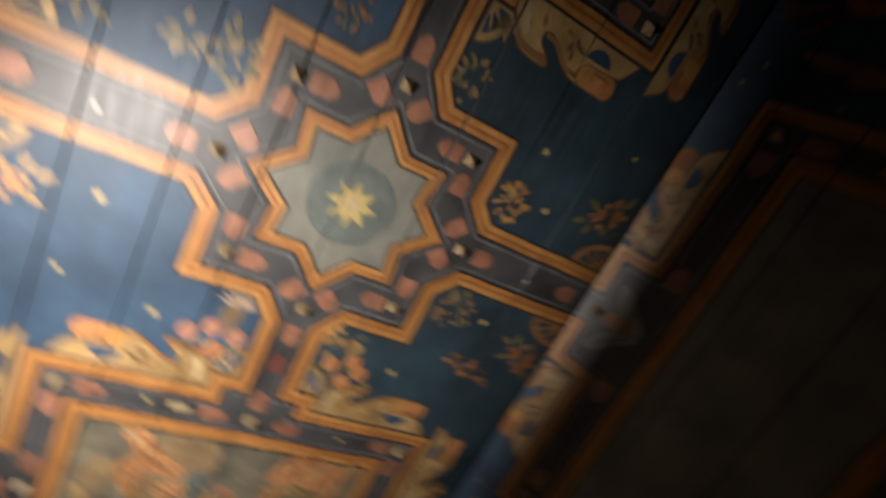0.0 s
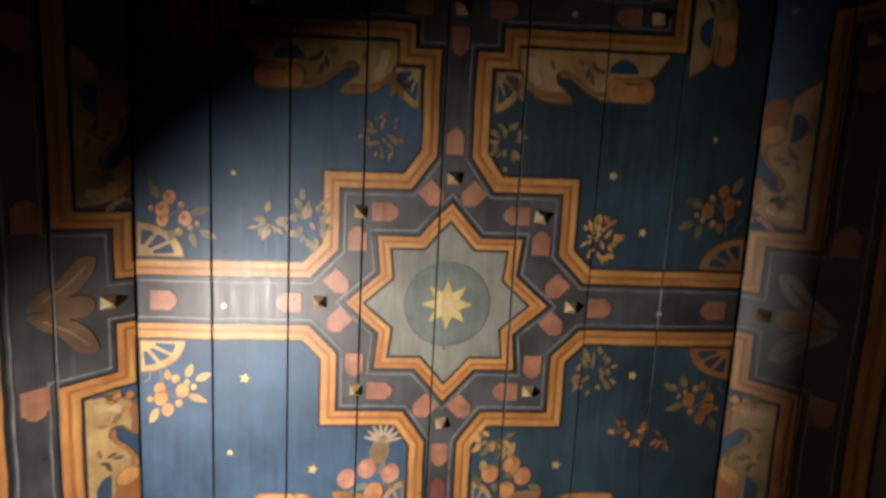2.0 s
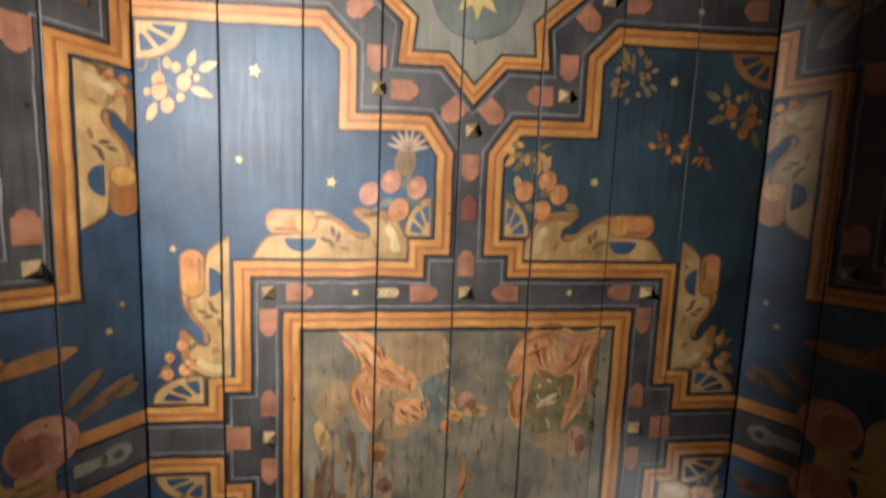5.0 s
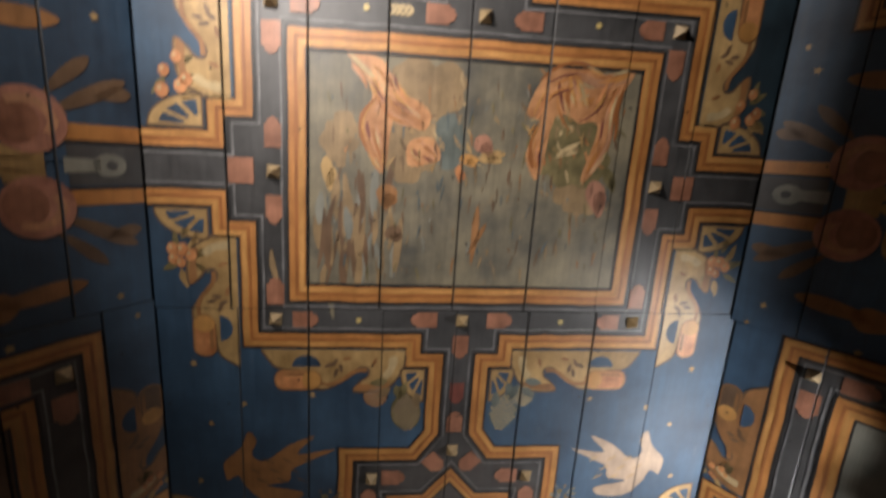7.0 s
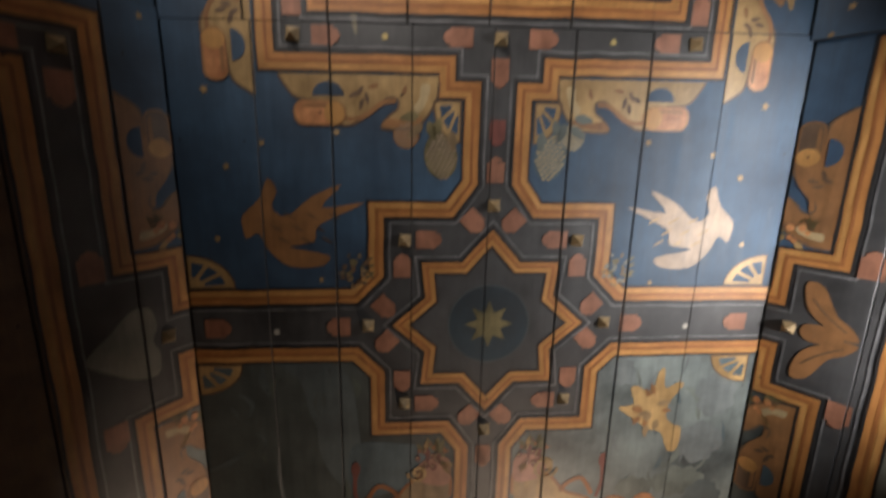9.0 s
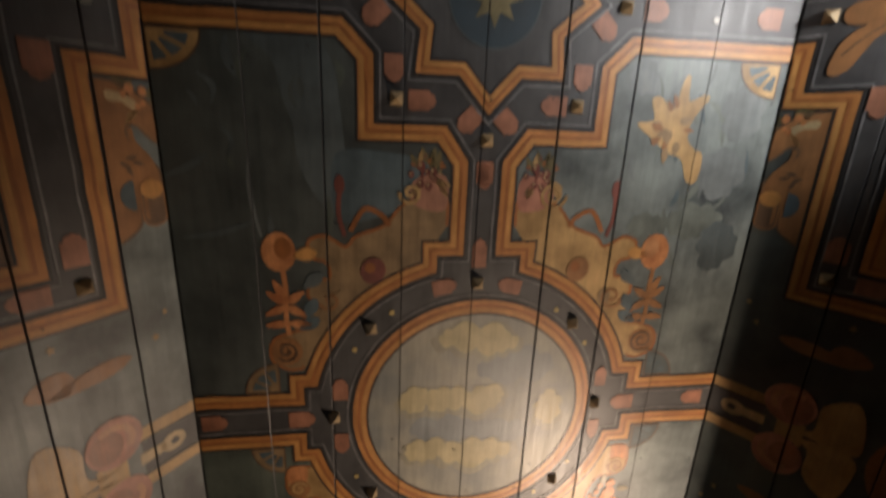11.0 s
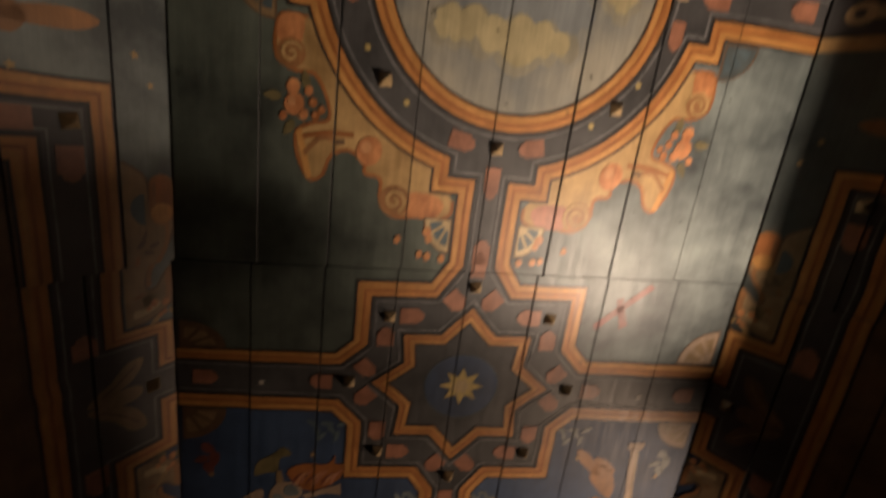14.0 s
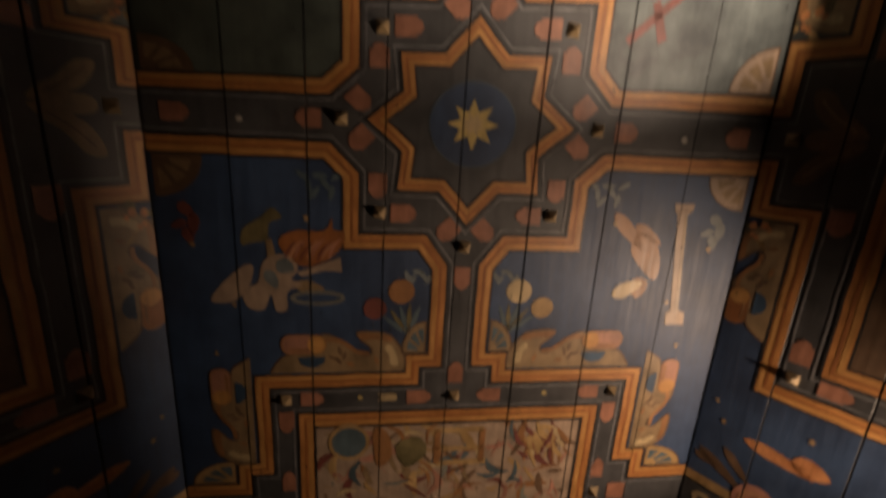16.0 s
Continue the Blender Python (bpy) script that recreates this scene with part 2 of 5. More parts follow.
def painted(name, chart, polys, material, layer, label=""):
    """A flat painted shape on the boards of a chart, broken at their joints. A poly is one outline."""
    verts, faces = [], []
    for poly in polys:
        tris = [poly] if len(poly) <= 3 else [[poly[i] for i in t] for t in tessellate_polygon([[Vector((*p, 0)) for p in poly]])]
        for tri in tris:
            tri = [(p[0], p[1]) for p in tri]
            lo_a, hi_a = min(p[0] for p in tri), max(p[0] for p in tri)
            lo_y, hi_y = min(p[1] for p in tri), max(p[1] for p in tri)
            for cell in chart.cells:
                a0, a1, y0, y1 = cell[:4]
                a0, a1 = a0 + 0.0012, a1 - 0.0012
                if hi_a <= a0 or lo_a >= a1 or hi_y <= y0 or lo_y >= y1:
                    continue
                piece = clip(clip(clip(clip(tri, 0, a0, True), 0, a1, False), 1, y0, True), 1, y1, False)
                if len(piece) > 2:
                    faces.append(tuple(range(len(verts), len(verts) + len(piece))))
                    verts += [chart.place(a, y, layer * STEP, cell) for a, y in piece]
    if not faces:
        return None
    me = bpy.data.meshes.new(name)
    me.from_pydata(verts, [], faces)
    me.materials.append(material)
    ob = new(name, me)
    ob.parent = chart.ob
    if label:
        tagged(ob, label)
    return ob


# ---- shapes in the plane ----
def smooth(points, n=6, closed=True):
    """A soft curve through the points."""
    out, k = [], len(points)
    for i in range(k if closed else k - 1):
        p = [points[(i + j) % k] if closed else points[min(max(i + j, 0), k - 1)] for j in (-1, 0, 1, 2)]
        for s in range(n):
            t = s / n
            w = (-t**3 + 2 * t**2 - t, 3 * t**3 - 5 * t**2 + 2, -3 * t**3 + 4 * t**2 + t, t**3 - t**2)
            out.append(tuple(sum(wi * q[d] for wi, q in zip(w, p)) / 2 for d in (0, 1)))
    return out if closed else out + [points[-1]]


def arc(cx, cy, r, a, b, n=24, ry=None):
    return [(cx + r * math.cos(radians(a + (b - a) * i / n)), cy + (ry or r) * math.sin(radians(a + (b - a) * i / n))) for i in range(n + 1)]


def disc(cx, cy, r, ry=None, n=24):
    return arc(cx, cy, r, 0, 360, n, ry)[:-1]


def offset(line, d, closed=False):
    """The line moved by d to its right-hand side, with mitred corners."""
    out, k = [], len(line)
    for i in range(k):
        prev = line[i - 1] if closed or i else None
        nxt = line[(i + 1) % k] if closed or i < k - 1 else None
        ns = []
        for p, q in ((prev, line[i]), (line[i], nxt)):
            if p is not None and q is not None:
                v = Vector((q[0] - p[0], q[1] - p[1]))
                if v.length > 1e-9:
                    v.normalize()
                    ns.append(Vector((v.y, -v.x)))
        n = sum(ns, Vector((0, 0)))
        n = n / max(n.length, 1e-6)
        f = d / max(0.35, n.dot(ns[0]))
        out.append((line[i][0] + n.x * f, line[i][1] + n.y * f))
    return out


def strip(line, d0, d1, closed=False):
    a, b = offset(line, d0, closed), offset(line, d1, closed)
    k = len(line)
    return [[a[i], a[(i + 1) % k], b[(i + 1) % k], b[i]] for i in range(k if closed else k - 1)]


def area(poly):
    return sum(p[0] * q[1] - q[0] * p[1] for p, q in zip(poly, poly[1:] + poly[:1])) / 2


def moved(poly, x=0.0, y=0.0, turn=0.0, sx=1.0, sy=1.0):
    c, s = math.cos(radians(turn)), math.sin(radians(turn))
    return [(x + c * p[0] * sx - s * p[1] * sy, y + s * p[0] * sx + c * p[1] * sy) for p in poly]


hand_shake = random.Random(77)


def wobble(line, closed=False, step=0.07, amount=0.0013):
    """The line as a hand would draw it: corners kept, the runs between them slightly uneven."""
    out, k = [], len(line)
    for i in range(k if closed else k - 1):
        p, q = line[i], line[(i + 1) % k]
        n = max(1, int(math.dist(p, q) / step))
        for j in range(n):
            f, jit = j / n, amount if j else 0.0
            out.append((p[0] + f * (q[0] - p[0]) + hand_shake.gauss(0, jit), p[1] + f * (q[1] - p[1]) + hand_shake.gauss(0, jit)))
    return out if closed else out + [line[-1]]


def border(chart, line, sign, closed=False, wide=0.026, what="painted_border"):
    """An ochre moulding painted beside the dark strapwork. sign: the side on which the dark lies."""
    w = wide
    line = wobble(line, closed)
    painted(what, chart, strip(line, -sign * (w + 0.008), -sign * w, closed), BLACK, 3)
    painted(what, chart, strip(line, -sign * w, sign * w, closed), ORANGE, 3)
    painted(what, chart, strip(line, -sign * w * 0.80, -sign * w * 0.25, closed), GOLD, 4)
    painted(what, chart, strip(line, -sign * w * 0.05, sign * w * 0.30, closed), RUST, 4)
    painted(what, chart, strip(line, sign * w, sign * (w + 0.009), closed), BLACK, 3)
    painted("painted_line", chart, strip(line, sign * (w + 0.019), sign * (w + 0.025), closed), GREY, 3)


def cartouche(chart, x, y, turn=0.0, length=0.095, width=0.065, material=None, plain=False):
    l, w = length / 2, width / 2
    if plain:
        poly = [(-l, -w), (l, -w), (l, w), (-l, w)]
    else:
        poly = [(-l, -w), (l * 0.5, -w), (l * 0.55, -w * 0.72), (l * 0.8, -w * 0.62), (l, 0), (l * 0.8, w * 0.62), (l * 0.55, w * 0.72), (l * 0.5, w), (-l, w)]
    painted("painted_cartouche", chart, [moved(poly, x, y, turn)], material or RED, 4)
    rim = moved(poly, x, y, turn)
    painted("painted_line", chart, strip(rim, -0.004, 0.0, True) if area(rim) > 0 else strip(rim, 0.0, 0.004, True), BLACK, 3)


def fan(chart, x, y, qx, qy, r=0.14, material=None, ry=None, holes=None):
    """A quarter wheel with its corner at (x, y), opening towards (qx, qy): a rim, two spokes and three openings."""
    m, ry = material or CREAM, ry or r
    q = lambda pts: [(x + qx * p[0], y + qy * p[1]) for p in pts]
    outline = q([(0, 0)] + arc(0, 0, r, 0, 90, 14, ry))
    painted("painted_fan", chart, [outline], m, 3, "quarter wheel painted in straw yellow")
    painted("painted_line", chart, strip(outline, -0.003, 0.003, True), UMBER, 3.4)
    for a0, a1 in ((8, 29), (36, 56), (63, 83)):
        far = arc(0, 0, r * 0.80, a0, a1, 5, ry * 0.80)
        near = arc(0, 0, r * 0.36, a0 + 4, a1 - 4, 2, ry * 0.36)[::-1]
        painted("painted_fan_opening", chart, [q(near + far)], holes or (BLUE if -9 < y < 3.1 else SLATE), 4)


def star(chart, x, y, r, points=5, inner=0.42, turn=0.0, material=None, layer=4):
    poly = [(x + (r if i % 2 == 0 else r * inner) * math.sin(radians(turn + i * 180 / points)), y - (r if i % 2 == 0 else r * inner) * math.cos(radians(turn + i * 180 / points))) for i in range(2 * points)]
    painted("painted_star", chart, [poly], material or STAR, layer)


def leaf(chart, x, y, turn, length=0.06, width=0.022, material=None, layer=4):
    poly = smooth([(0, 0), (length * 0.35, width / 2), (length * 0.75, width * 0.3), (length, 0), (length * 0.7, -width * 0.4), (length * 0.3, -width / 2)], 3)
    painted("painted_leaf", chart, [moved(poly, x, y, turn)], material or LEAF, layer)


def fruit_spray(chart, x, y, r=0.12, count=6, size=0.022, seed=1, fruit=None, foliage=None):
    g = random.Random(seed)
    for k in range(count + 4):
        a, d = g.uniform(0, 360), r * g.uniform(0.25, 0.8)
        leaf(chart, x + d * math.cos(radians(a)), y + d * math.sin(radians(a)), a + g.uniform(-50, 50), g.uniform(0.045, 0.075), g.uniform(0.018, 0.028), foliage or (LEAF if k % 3 else CREAM), 3)
    for k in range(count):
        a, d = k * 360 / count + g.uniform(-25, 25), r * g.uniform(0.2, 0.85)
        px, py, s = x + d * math.cos(radians(a)), y + d * math.sin(radians(a)), size * g.uniform(0.75, 1.2)
        painted("painted_fruit", chart, [disc(px, py, s, s * 1.12, 14)], fruit or FRUIT, 5)
        painted("painted_fruit_shine", chart, [disc(px - s * 0.3, py - s * 0.3, s * 0.35, None, 8)], GOLD if fruit is None else PALE, 6)


def spiral(chart, x, y, r, turns=1.6, hand=1, start=0.0, width=0.3, material=None, layer=6):
    n = int(16 * turns)
    line = [(x + hand * r * (1 - 0.85 * i / n) * math.cos(radians(start + 360 * turns * i / n)), y + r * (1 - 0.85 * i / n) * math.sin(radians(start + 360 * turns * i / n))) for i in range(n + 1)]
    painted("painted_spiral", chart, strip(line, 0, width * r), material or TAN, layer)


def scroll(chart, x, y, turn, hand, size=1.0, tone=None, roll=None):
    """Cut-leather strapwork lying along a border: a finger, a notch, an eye and a rolled tube at the far end."""
    f = size
    T = lambda pts: moved(pts, x, y, turn, f, hand * f)
    body = [(0.0, 0.0)] + smooth([(0.0, 0.02), (0.007, 0.07), (0.045, 0.137), (0.09, 0.168), (0.19, 0.172), (0.172, 0.135), (0.14, 0.108), (0.138, 0.078), (0.17, 0.072), (0.22, 0.108), (0.285, 0.158), (0.345, 0.155), (0.385, 0.09), (0.44, 0.082), (0.485, 0.066), (0.528, 0.004)], 5, False) + [(0.53, 0.0)]
    painted("painted_scroll", chart, [T(body)], tone or CREAM, 3, "straw-coloured strapwork scroll with tan shading")
    rim = T(body[1:-1])
    painted("painted_scroll_edge", chart, strip(rim, -0.004, 0.004), UMBER, 3.4)
    painted("painted_scroll_shade", chart, [T(smooth([(0.075, 0.158), (0.187, 0.168), (0.172, 0.14), (0.12, 0.142), (0.06, 0.132)], 4))], TAN, 4)
    painted("painted_scroll_shade", chart, [T(q) for q in strip(smooth([(0.145, 0.082), (0.19, 0.088), (0.25, 0.132), (0.30, 0.142), (0.34, 0.13)], 4, False), -0.008, 0.008)], TAN, 4)
    painted("painted_scroll_shade", chart, [T(smooth([(0.03, 0.03), (0.045, 0.09), (0.07, 0.12), (0.085, 0.10), (0.065, 0.07), (0.06, 0.03)], 4))], PALE, 4)
    painted("painted_scroll_eye", chart, [T(arc(0.368, 0.068, 0.052, 180, 360, 14, 0.046))], SLATE if 3.1 < y < 6.1 else BLUE, 5)
    tube = arc(0.352, 0.124, 0.039, 90, 270, 8) + arc(0.452, 0.124, 0.030, -90, 90, 8, 0.039)
    painted("painted_roll", chart, [T(tube)], roll or FRUIT, 5)
    painted("painted_scroll_edge", chart, strip(T(tube), -0.003, 0.003, True), TAN, 5.4)
    painted("painted_roll_shade", chart, [T([(0.36, 0.093), (0.45, 0.093), (0.46, 0.106), (0.36, 0.106)])], TAN, 5.6)
    painted("painted_roll_end", chart, [T(disc(0.350, 0.124, 0.034, 0.038, 16))], GOLD, 6)
    for k, (lx, ly, la) in enumerate(((0.255, 0.035, 60), (0.245, 0.055, 100), (0.268, 0.055, 25), (0.255, 0.075, 75), (0.20, 0.03, 15), (0.11, 0.03, 70))):
        poly = moved(smooth([(0, 0), (0.018, 0.008), (0.04, 0), (0.018, -0.008)], 3), lx, ly, la)
        painted("painted_sprig", chart, [T(poly)], UMBER if k < 4 else TAN, 4)


def blob(chart, x, y, parts, material, name="painted_motif", layer=3, label=""):
    """A plain motif of soft lobes: (dx, dy, long, wide, turn)."""
    for dx, dy, l, w, t in parts:
        painted(name, chart, [moved(smooth([(-l, 0), (-l * 0.5, w), (l * 0.35, w * 0.8), (l, 0.15 * w), (l * 0.4, -w * 0.8), (-l * 0.5, -w)], 4), x + dx, y + dy, t)], material, layer, label)
        label = ""


def cloud(chart, x, y, w, h, material, seed, layer=2):
    """A billowing painted cloud: one outline of round lobes."""
    r = random.Random(seed)
    pts = []
    for k in range(9):
        a = radians(40 * k + r.uniform(-12, 12))
        f = r.uniform(0.75, 1.1)
        pts.append((x + w * f * math.cos(a), y + h * f * math.sin(a)))
    edge = []
    for p, q in zip(pts, pts[1:] + pts[:1]):
        mx, my = (p[0] + q[0]) / 2, (p[1] + q[1]) / 2
        dx, dy = q[0] - p[0], q[1] - p[1]
        for t in range(6):
            u = t / 6
            bulge = 0.32 * math.sin(math.pi * u)
            edge.append((p[0] + dx * u + dy * bulge, p[1] + dy * u - dx * bulge))
    painted("painted_cloud", chart, [edge], material, layer)


def cloth(chart, outline, flows, seed):
    """Painted orange cloth: one outline, crowded with short dark and light brush strokes along its folds."""
    r = random.Random(seed)
    painted("painted_drapery", chart, [smooth(outline, 4)], CLOTH, 3, "orange drapery with dark fold strokes")
    for path, width in flows:
        line = smooth(path, 8, False)
        n = len(line) - 1
        for k in range(int(width * 300)):
            f = r.uniform(-0.5, 0.5)
            a = r.randint(0, max(0, n - 5))
            b = min(n, a + r.randint(4, 11))
            slant = r.uniform(-0.35, 0.35)
            pts = []
            for j in range(a, b + 1):
                q0, q1 = line[max(0, j - 1)], line[min(n, j + 1)]
                dx, dy = q1[0] - q0[0], q1[1] - q0[1]
                l = max(1e-6, math.hypot(dx, dy))
                d = (f + slant * (j - a) / n) * width * math.sin(math.pi * (0.12 + 0.76 * j / n))
                pts.append((line[j][0] + dy / l * d, line[j][1] - dx / l * d))
            t = r.uniform(0.0024, 0.0075)
            m = len(pts) - 1
            taper = [t * math.sin(math.pi * (0.06 + 0.9 * j / m)) for j in range(m + 1)]
            left, right = [], []
            for j, p in enumerate(pts):
                o0, o1 = pts[max(0, j - 1)], pts[min(m, j + 1)]
                dx, dy = o1[0] - o0[0], o1[1] - o0[1]
                l = max(1e-6, math.hypot(dx, dy))
                left.append((p[0] + dy / l * taper[j], p[1] - dx / l * taper[j]))
                right.append((p[0] - dy / l * taper[j], p[1] + dx / l * taper[j]))
            painted("painted_fold", chart, [left + right[::-1]], r.choice((MAROON, RUST, RUST, SALMON, SALMON, CLOTH, ORANGE, FRUIT, GOLD, PALE)), 4 + 0.1 * (k % 9))


def swirl(chart, x, y, length, width, turn, bend, material, layer):
    """A bent brush mark, broad in the middle."""
    n = 6
    up = [(-length + 2 * length * j / n, bend * length * math.sin(math.pi * j / n) + width * math.sin(math.pi * (0.1 + 0.8 * j / n))) for j in range(n + 1)]
    dn = [(-length + 2 * length * j / n, bend * length * math.sin(math.pi * j / n) - width * math.sin(math.pi * (0.1 + 0.8 * j / n))) for j in range(n + 1)]
    painted("painted_patch", chart, [moved(up + dn[::-1], x, y, turn)], material, layer)


FLAT = Chart("ceiling", 0, [
    (Y0, YA, 1.09, [-1.09, -0.832, -0.567, -0.312, -0.042, 0.234, 0.514, 0.79, 1.09]),
    (YA, YB, 1.11, [-1.085, -0.812, -0.565, -0.296, -0.020, 0.258, 0.528, 0.808, 1.115]),
    (YB, Y1, 1.11, [-1.10, -0.832, -0.572, -0.304, -0.034, 0.238, 0.532, 0.832, 1.11])],
    "boarded ceiling painted with dark strapwork on blue")
WEST = Chart("ceiling_slope_west", -1, [
    (Y0, YA - 0.03, 1.09, [0.004, 0.225, 0.50, 0.78, DEPTH]),
    (YA - 0.03, YB, 1.085, [0.004, 0.16, 0.42, 0.70, 0.95, DEPTH]),
    (YB, Y1, 1.10, [0.004, 0.26, 0.52, 0.80, DEPTH])],
    "steep boarded ceiling slope painted with dark frames")
EAST = Chart("ceiling_slope_east", 1, [
    (Y0, YA + 0.02, 1.09, [0.004, 0.215, 0.48, 0.76, DEPTH]),
    (YA + 0.02, YB, 1.115, [0.004, 0.295, 0.56, 0.85, DEPTH]),
    (YB, Y1, 1.11, [0.004, 0.225, 0.50, 0.80, DEPTH])],
    "steep boarded ceiling slope painted with dark frames")

S1, R1, S2, C1, S3, R2, R0 = 0.0, 1.546, 3.08, 4.643, 6.168, 7.79, -1.546
E = 1.25


# ---- strapwork outlines on the flat strip ----
def star_half(sx, cy, d):
    return [(sx * E, cy + d * 0.112), (sx * 0.505, cy + d * 0.115), (sx * 0.422, cy + d * 0.20), (sx * 0.422, cy + d * 0.436), (sx * 0.16, cy + d * 0.436), (sx * 0.089, cy + d * 0.535)]


def rect_half(sx, cy, d):
    return [(sx * 0.089, cy + d * 0.69), (sx * 0.178, cy + d * 0.69), (sx * 0.178, cy + d * 0.61), (sx * 0.768, cy + d * 0.61), (sx * 0.768, cy + d * 0.20), (sx * 0.856, cy + d * 0.20), (sx * 0.856, cy + d * 0.096), (sx * E, cy + d * 0.096)]


def round_half(sx, cy, d):
    turn = [(sx * p[0], cy + d * p[1]) for p in arc(0, 0, 0.665, 73.5, 15.2, 16)]
    return [(sx * 0.089, cy + d * 0.712), (sx * 0.19, cy + d * 0.712)] + turn + [(0.012 + sx * 0.712, cy + d * 0.174), (0.012 + sx * 0.712, cy + d * 0.093), (sx * E, cy + d * 0.095)]


def field(chart, line, material):
    """A painted ground closed by a line and the chart's edge, and the border along the line."""
    painted("painted_ground", chart, [line], material, 1)
    border(chart, line, 1 if area(line) > 0 else -1)


for sx in (-1, 1):
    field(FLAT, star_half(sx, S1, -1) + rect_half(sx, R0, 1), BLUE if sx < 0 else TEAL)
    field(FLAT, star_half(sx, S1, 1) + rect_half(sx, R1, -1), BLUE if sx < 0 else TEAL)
    field(FLAT, star_half(sx, S2, -1) + rect_half(sx, R1, 1), BLUE)
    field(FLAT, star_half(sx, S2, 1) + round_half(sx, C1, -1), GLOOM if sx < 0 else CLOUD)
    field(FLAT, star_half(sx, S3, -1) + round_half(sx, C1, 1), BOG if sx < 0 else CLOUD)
    field(FLAT, star_half(sx, S3, 1) + rect_half(sx, R2, -1), DEEP)

# ---- stars, panels and roundel ----
studs = []


def star_field(cy, ground, middle, star_paint, strong):
    o, c = 0.335, 0.1
    pts = [(0, -o), (c, -0.222), (0.235, -0.222), (0.222, -c), (o, 0), (0.222, c), (0.235, 0.222), (c, 0.222)]
    line = [(x, cy + y) for x, y in pts] + [(-x, cy - y) for x, y in pts]
    painted("painted_star_ground", FLAT, [line], ground, 1)
    border(FLAT, line, 1 if area(line) > 0 else -1, True, 0.020)
    painted("painted_disc", FLAT, [disc(0, cy, 0.154, None, 40)], middle, 2)
    painted("painted_line", FLAT, strip(disc(0, cy, 0.154, None, 40), -0.002, 0.002, True), MURK, 3)
    star(FLAT, 0, cy, 0.092, 8, 0.52, 0, star_paint, 4)
    if strong:
        star(FLAT, 0, cy, 0.05, 8, 0.5, 22.5, PALE, 5)
    for k in range(8):
        a = radians(k * 45)
        if k % 2 == 0:
            studs.append((FLAT, 0.455 * math.sin(a), cy - 0.452 * math.cos(a)))
        else:
            studs.append((FLAT, 0.452 * math.sin(a), cy - 0.460 * math.cos(a)))
    for qx in (-1, 1):
        for qy in (-1, 1):
            cartouche(FLAT, qx * 0.232, cy + qy * 0.328, 0 if qx < 0 else 180)
            cartouche(FLAT, qx * 0.328, cy + qy * 0.232, 90 if qy > 0 else -90, 0.088)
            cartouche(FLAT, qx * 0.070, cy + qy * 0.392, 45 if qx * qy > 0 else 135, 0.088, 0.068)
            cartouche(FLAT, qx * 0.392, cy + qy * 0.070, 45 if qx * qy > 0 else 135, 0.088, 0.068)
    for q in (-1, 1):
        cartouche(FLAT, q * 0.565, cy + 0.004, 0 if q > 0 else 180, 0.088, 0.07)
        cartouche(FLAT, q * 0.995, cy + 0.004, 180 if q > 0 else 0, 0.095, 0.07)
        painted("painted_dot", FLAT, [disc(q * 0.79, cy + 0.02, 0.011, None, 10)], WHITE, 4)
        cartouche(FLAT, 0, cy + q * 0.58, 90 if q > 0 else -90, 0.092, 0.062)


star_field(S1, STONE, VERDITER, STAR, True)
star_field(S2, CHAR, TEAL, LEAF, False)
star_field(S3, CHAR, DEEP, STAR, True)


def rect_field(cy, ground):
    line = [(-0.602, cy - 0.428), (0.602, cy - 0.428), (0.602, cy + 0.428), (-0.602, cy + 0.428)]
    inner = offset(line, -0.036 if area(line) > 0 else 0.036, True)
    painted("painted_panel", FLAT, [inner], ground, 1, "worn painted scene in the panel")
    border(FLAT, line, 1 if area(line) > 0 else -1, True, 0.028)
    painted("painted_line", FLAT, strip(inner, -0.004, 0.005, True), BLACK, 4)
    for qx in (-1, 0, 1):
        for qy in (-1, 0, 1):
            if qx or qy:
                studs.append((FLAT, qx * 0.680, cy + qy * 0.528))
    for qx in (-1, 1):
        for qy in (-1, 1):
            cartouche(FLAT, qx * 0.575, cy + qy * 0.528, 180 if qx > 0 else 0, 0.092, 0.06)
            cartouche(FLAT, qx * 0.680, cy + qy * 0.420, 90 if qy < 0 else -90, 0.10, 0.06)
            cartouche(FLAT, qx * 0.145, cy + qy * 0.525, 0 if qx * qy > 0 else 180, 0.10, 0.06)
            cartouche(FLAT, qx * 0.680, cy + qy * 0.130, 90 if qy > 0 else -90, 0.10, 0.055)
            painted("painted_dot", FLAT, [disc(qx * 0.385, cy + qy * 0.528, 0.010, None, 10)], STAR, 4)
    for q in (-1, 1):
        cartouche(FLAT, q * 0.785, cy, 0, 0.082, 0.085, None, True)
        cartouche(FLAT, 0, cy + q * 0.635, 90 * q, 0.095, 0.06)
    for k in range(4):
        leaf(FLAT, -0.235 - 0.018 * k, cy - 0.528, 215, 0.03, 0.012, PALE)
        leaf(FLAT, -0.235 - 0.018 * k, cy - 0.528, 145, 0.03, 0.012, PALE)


rect_field(R1, OLIVE)
rect_field(R2, BUFF)
rect_field(R0, OLIVE)

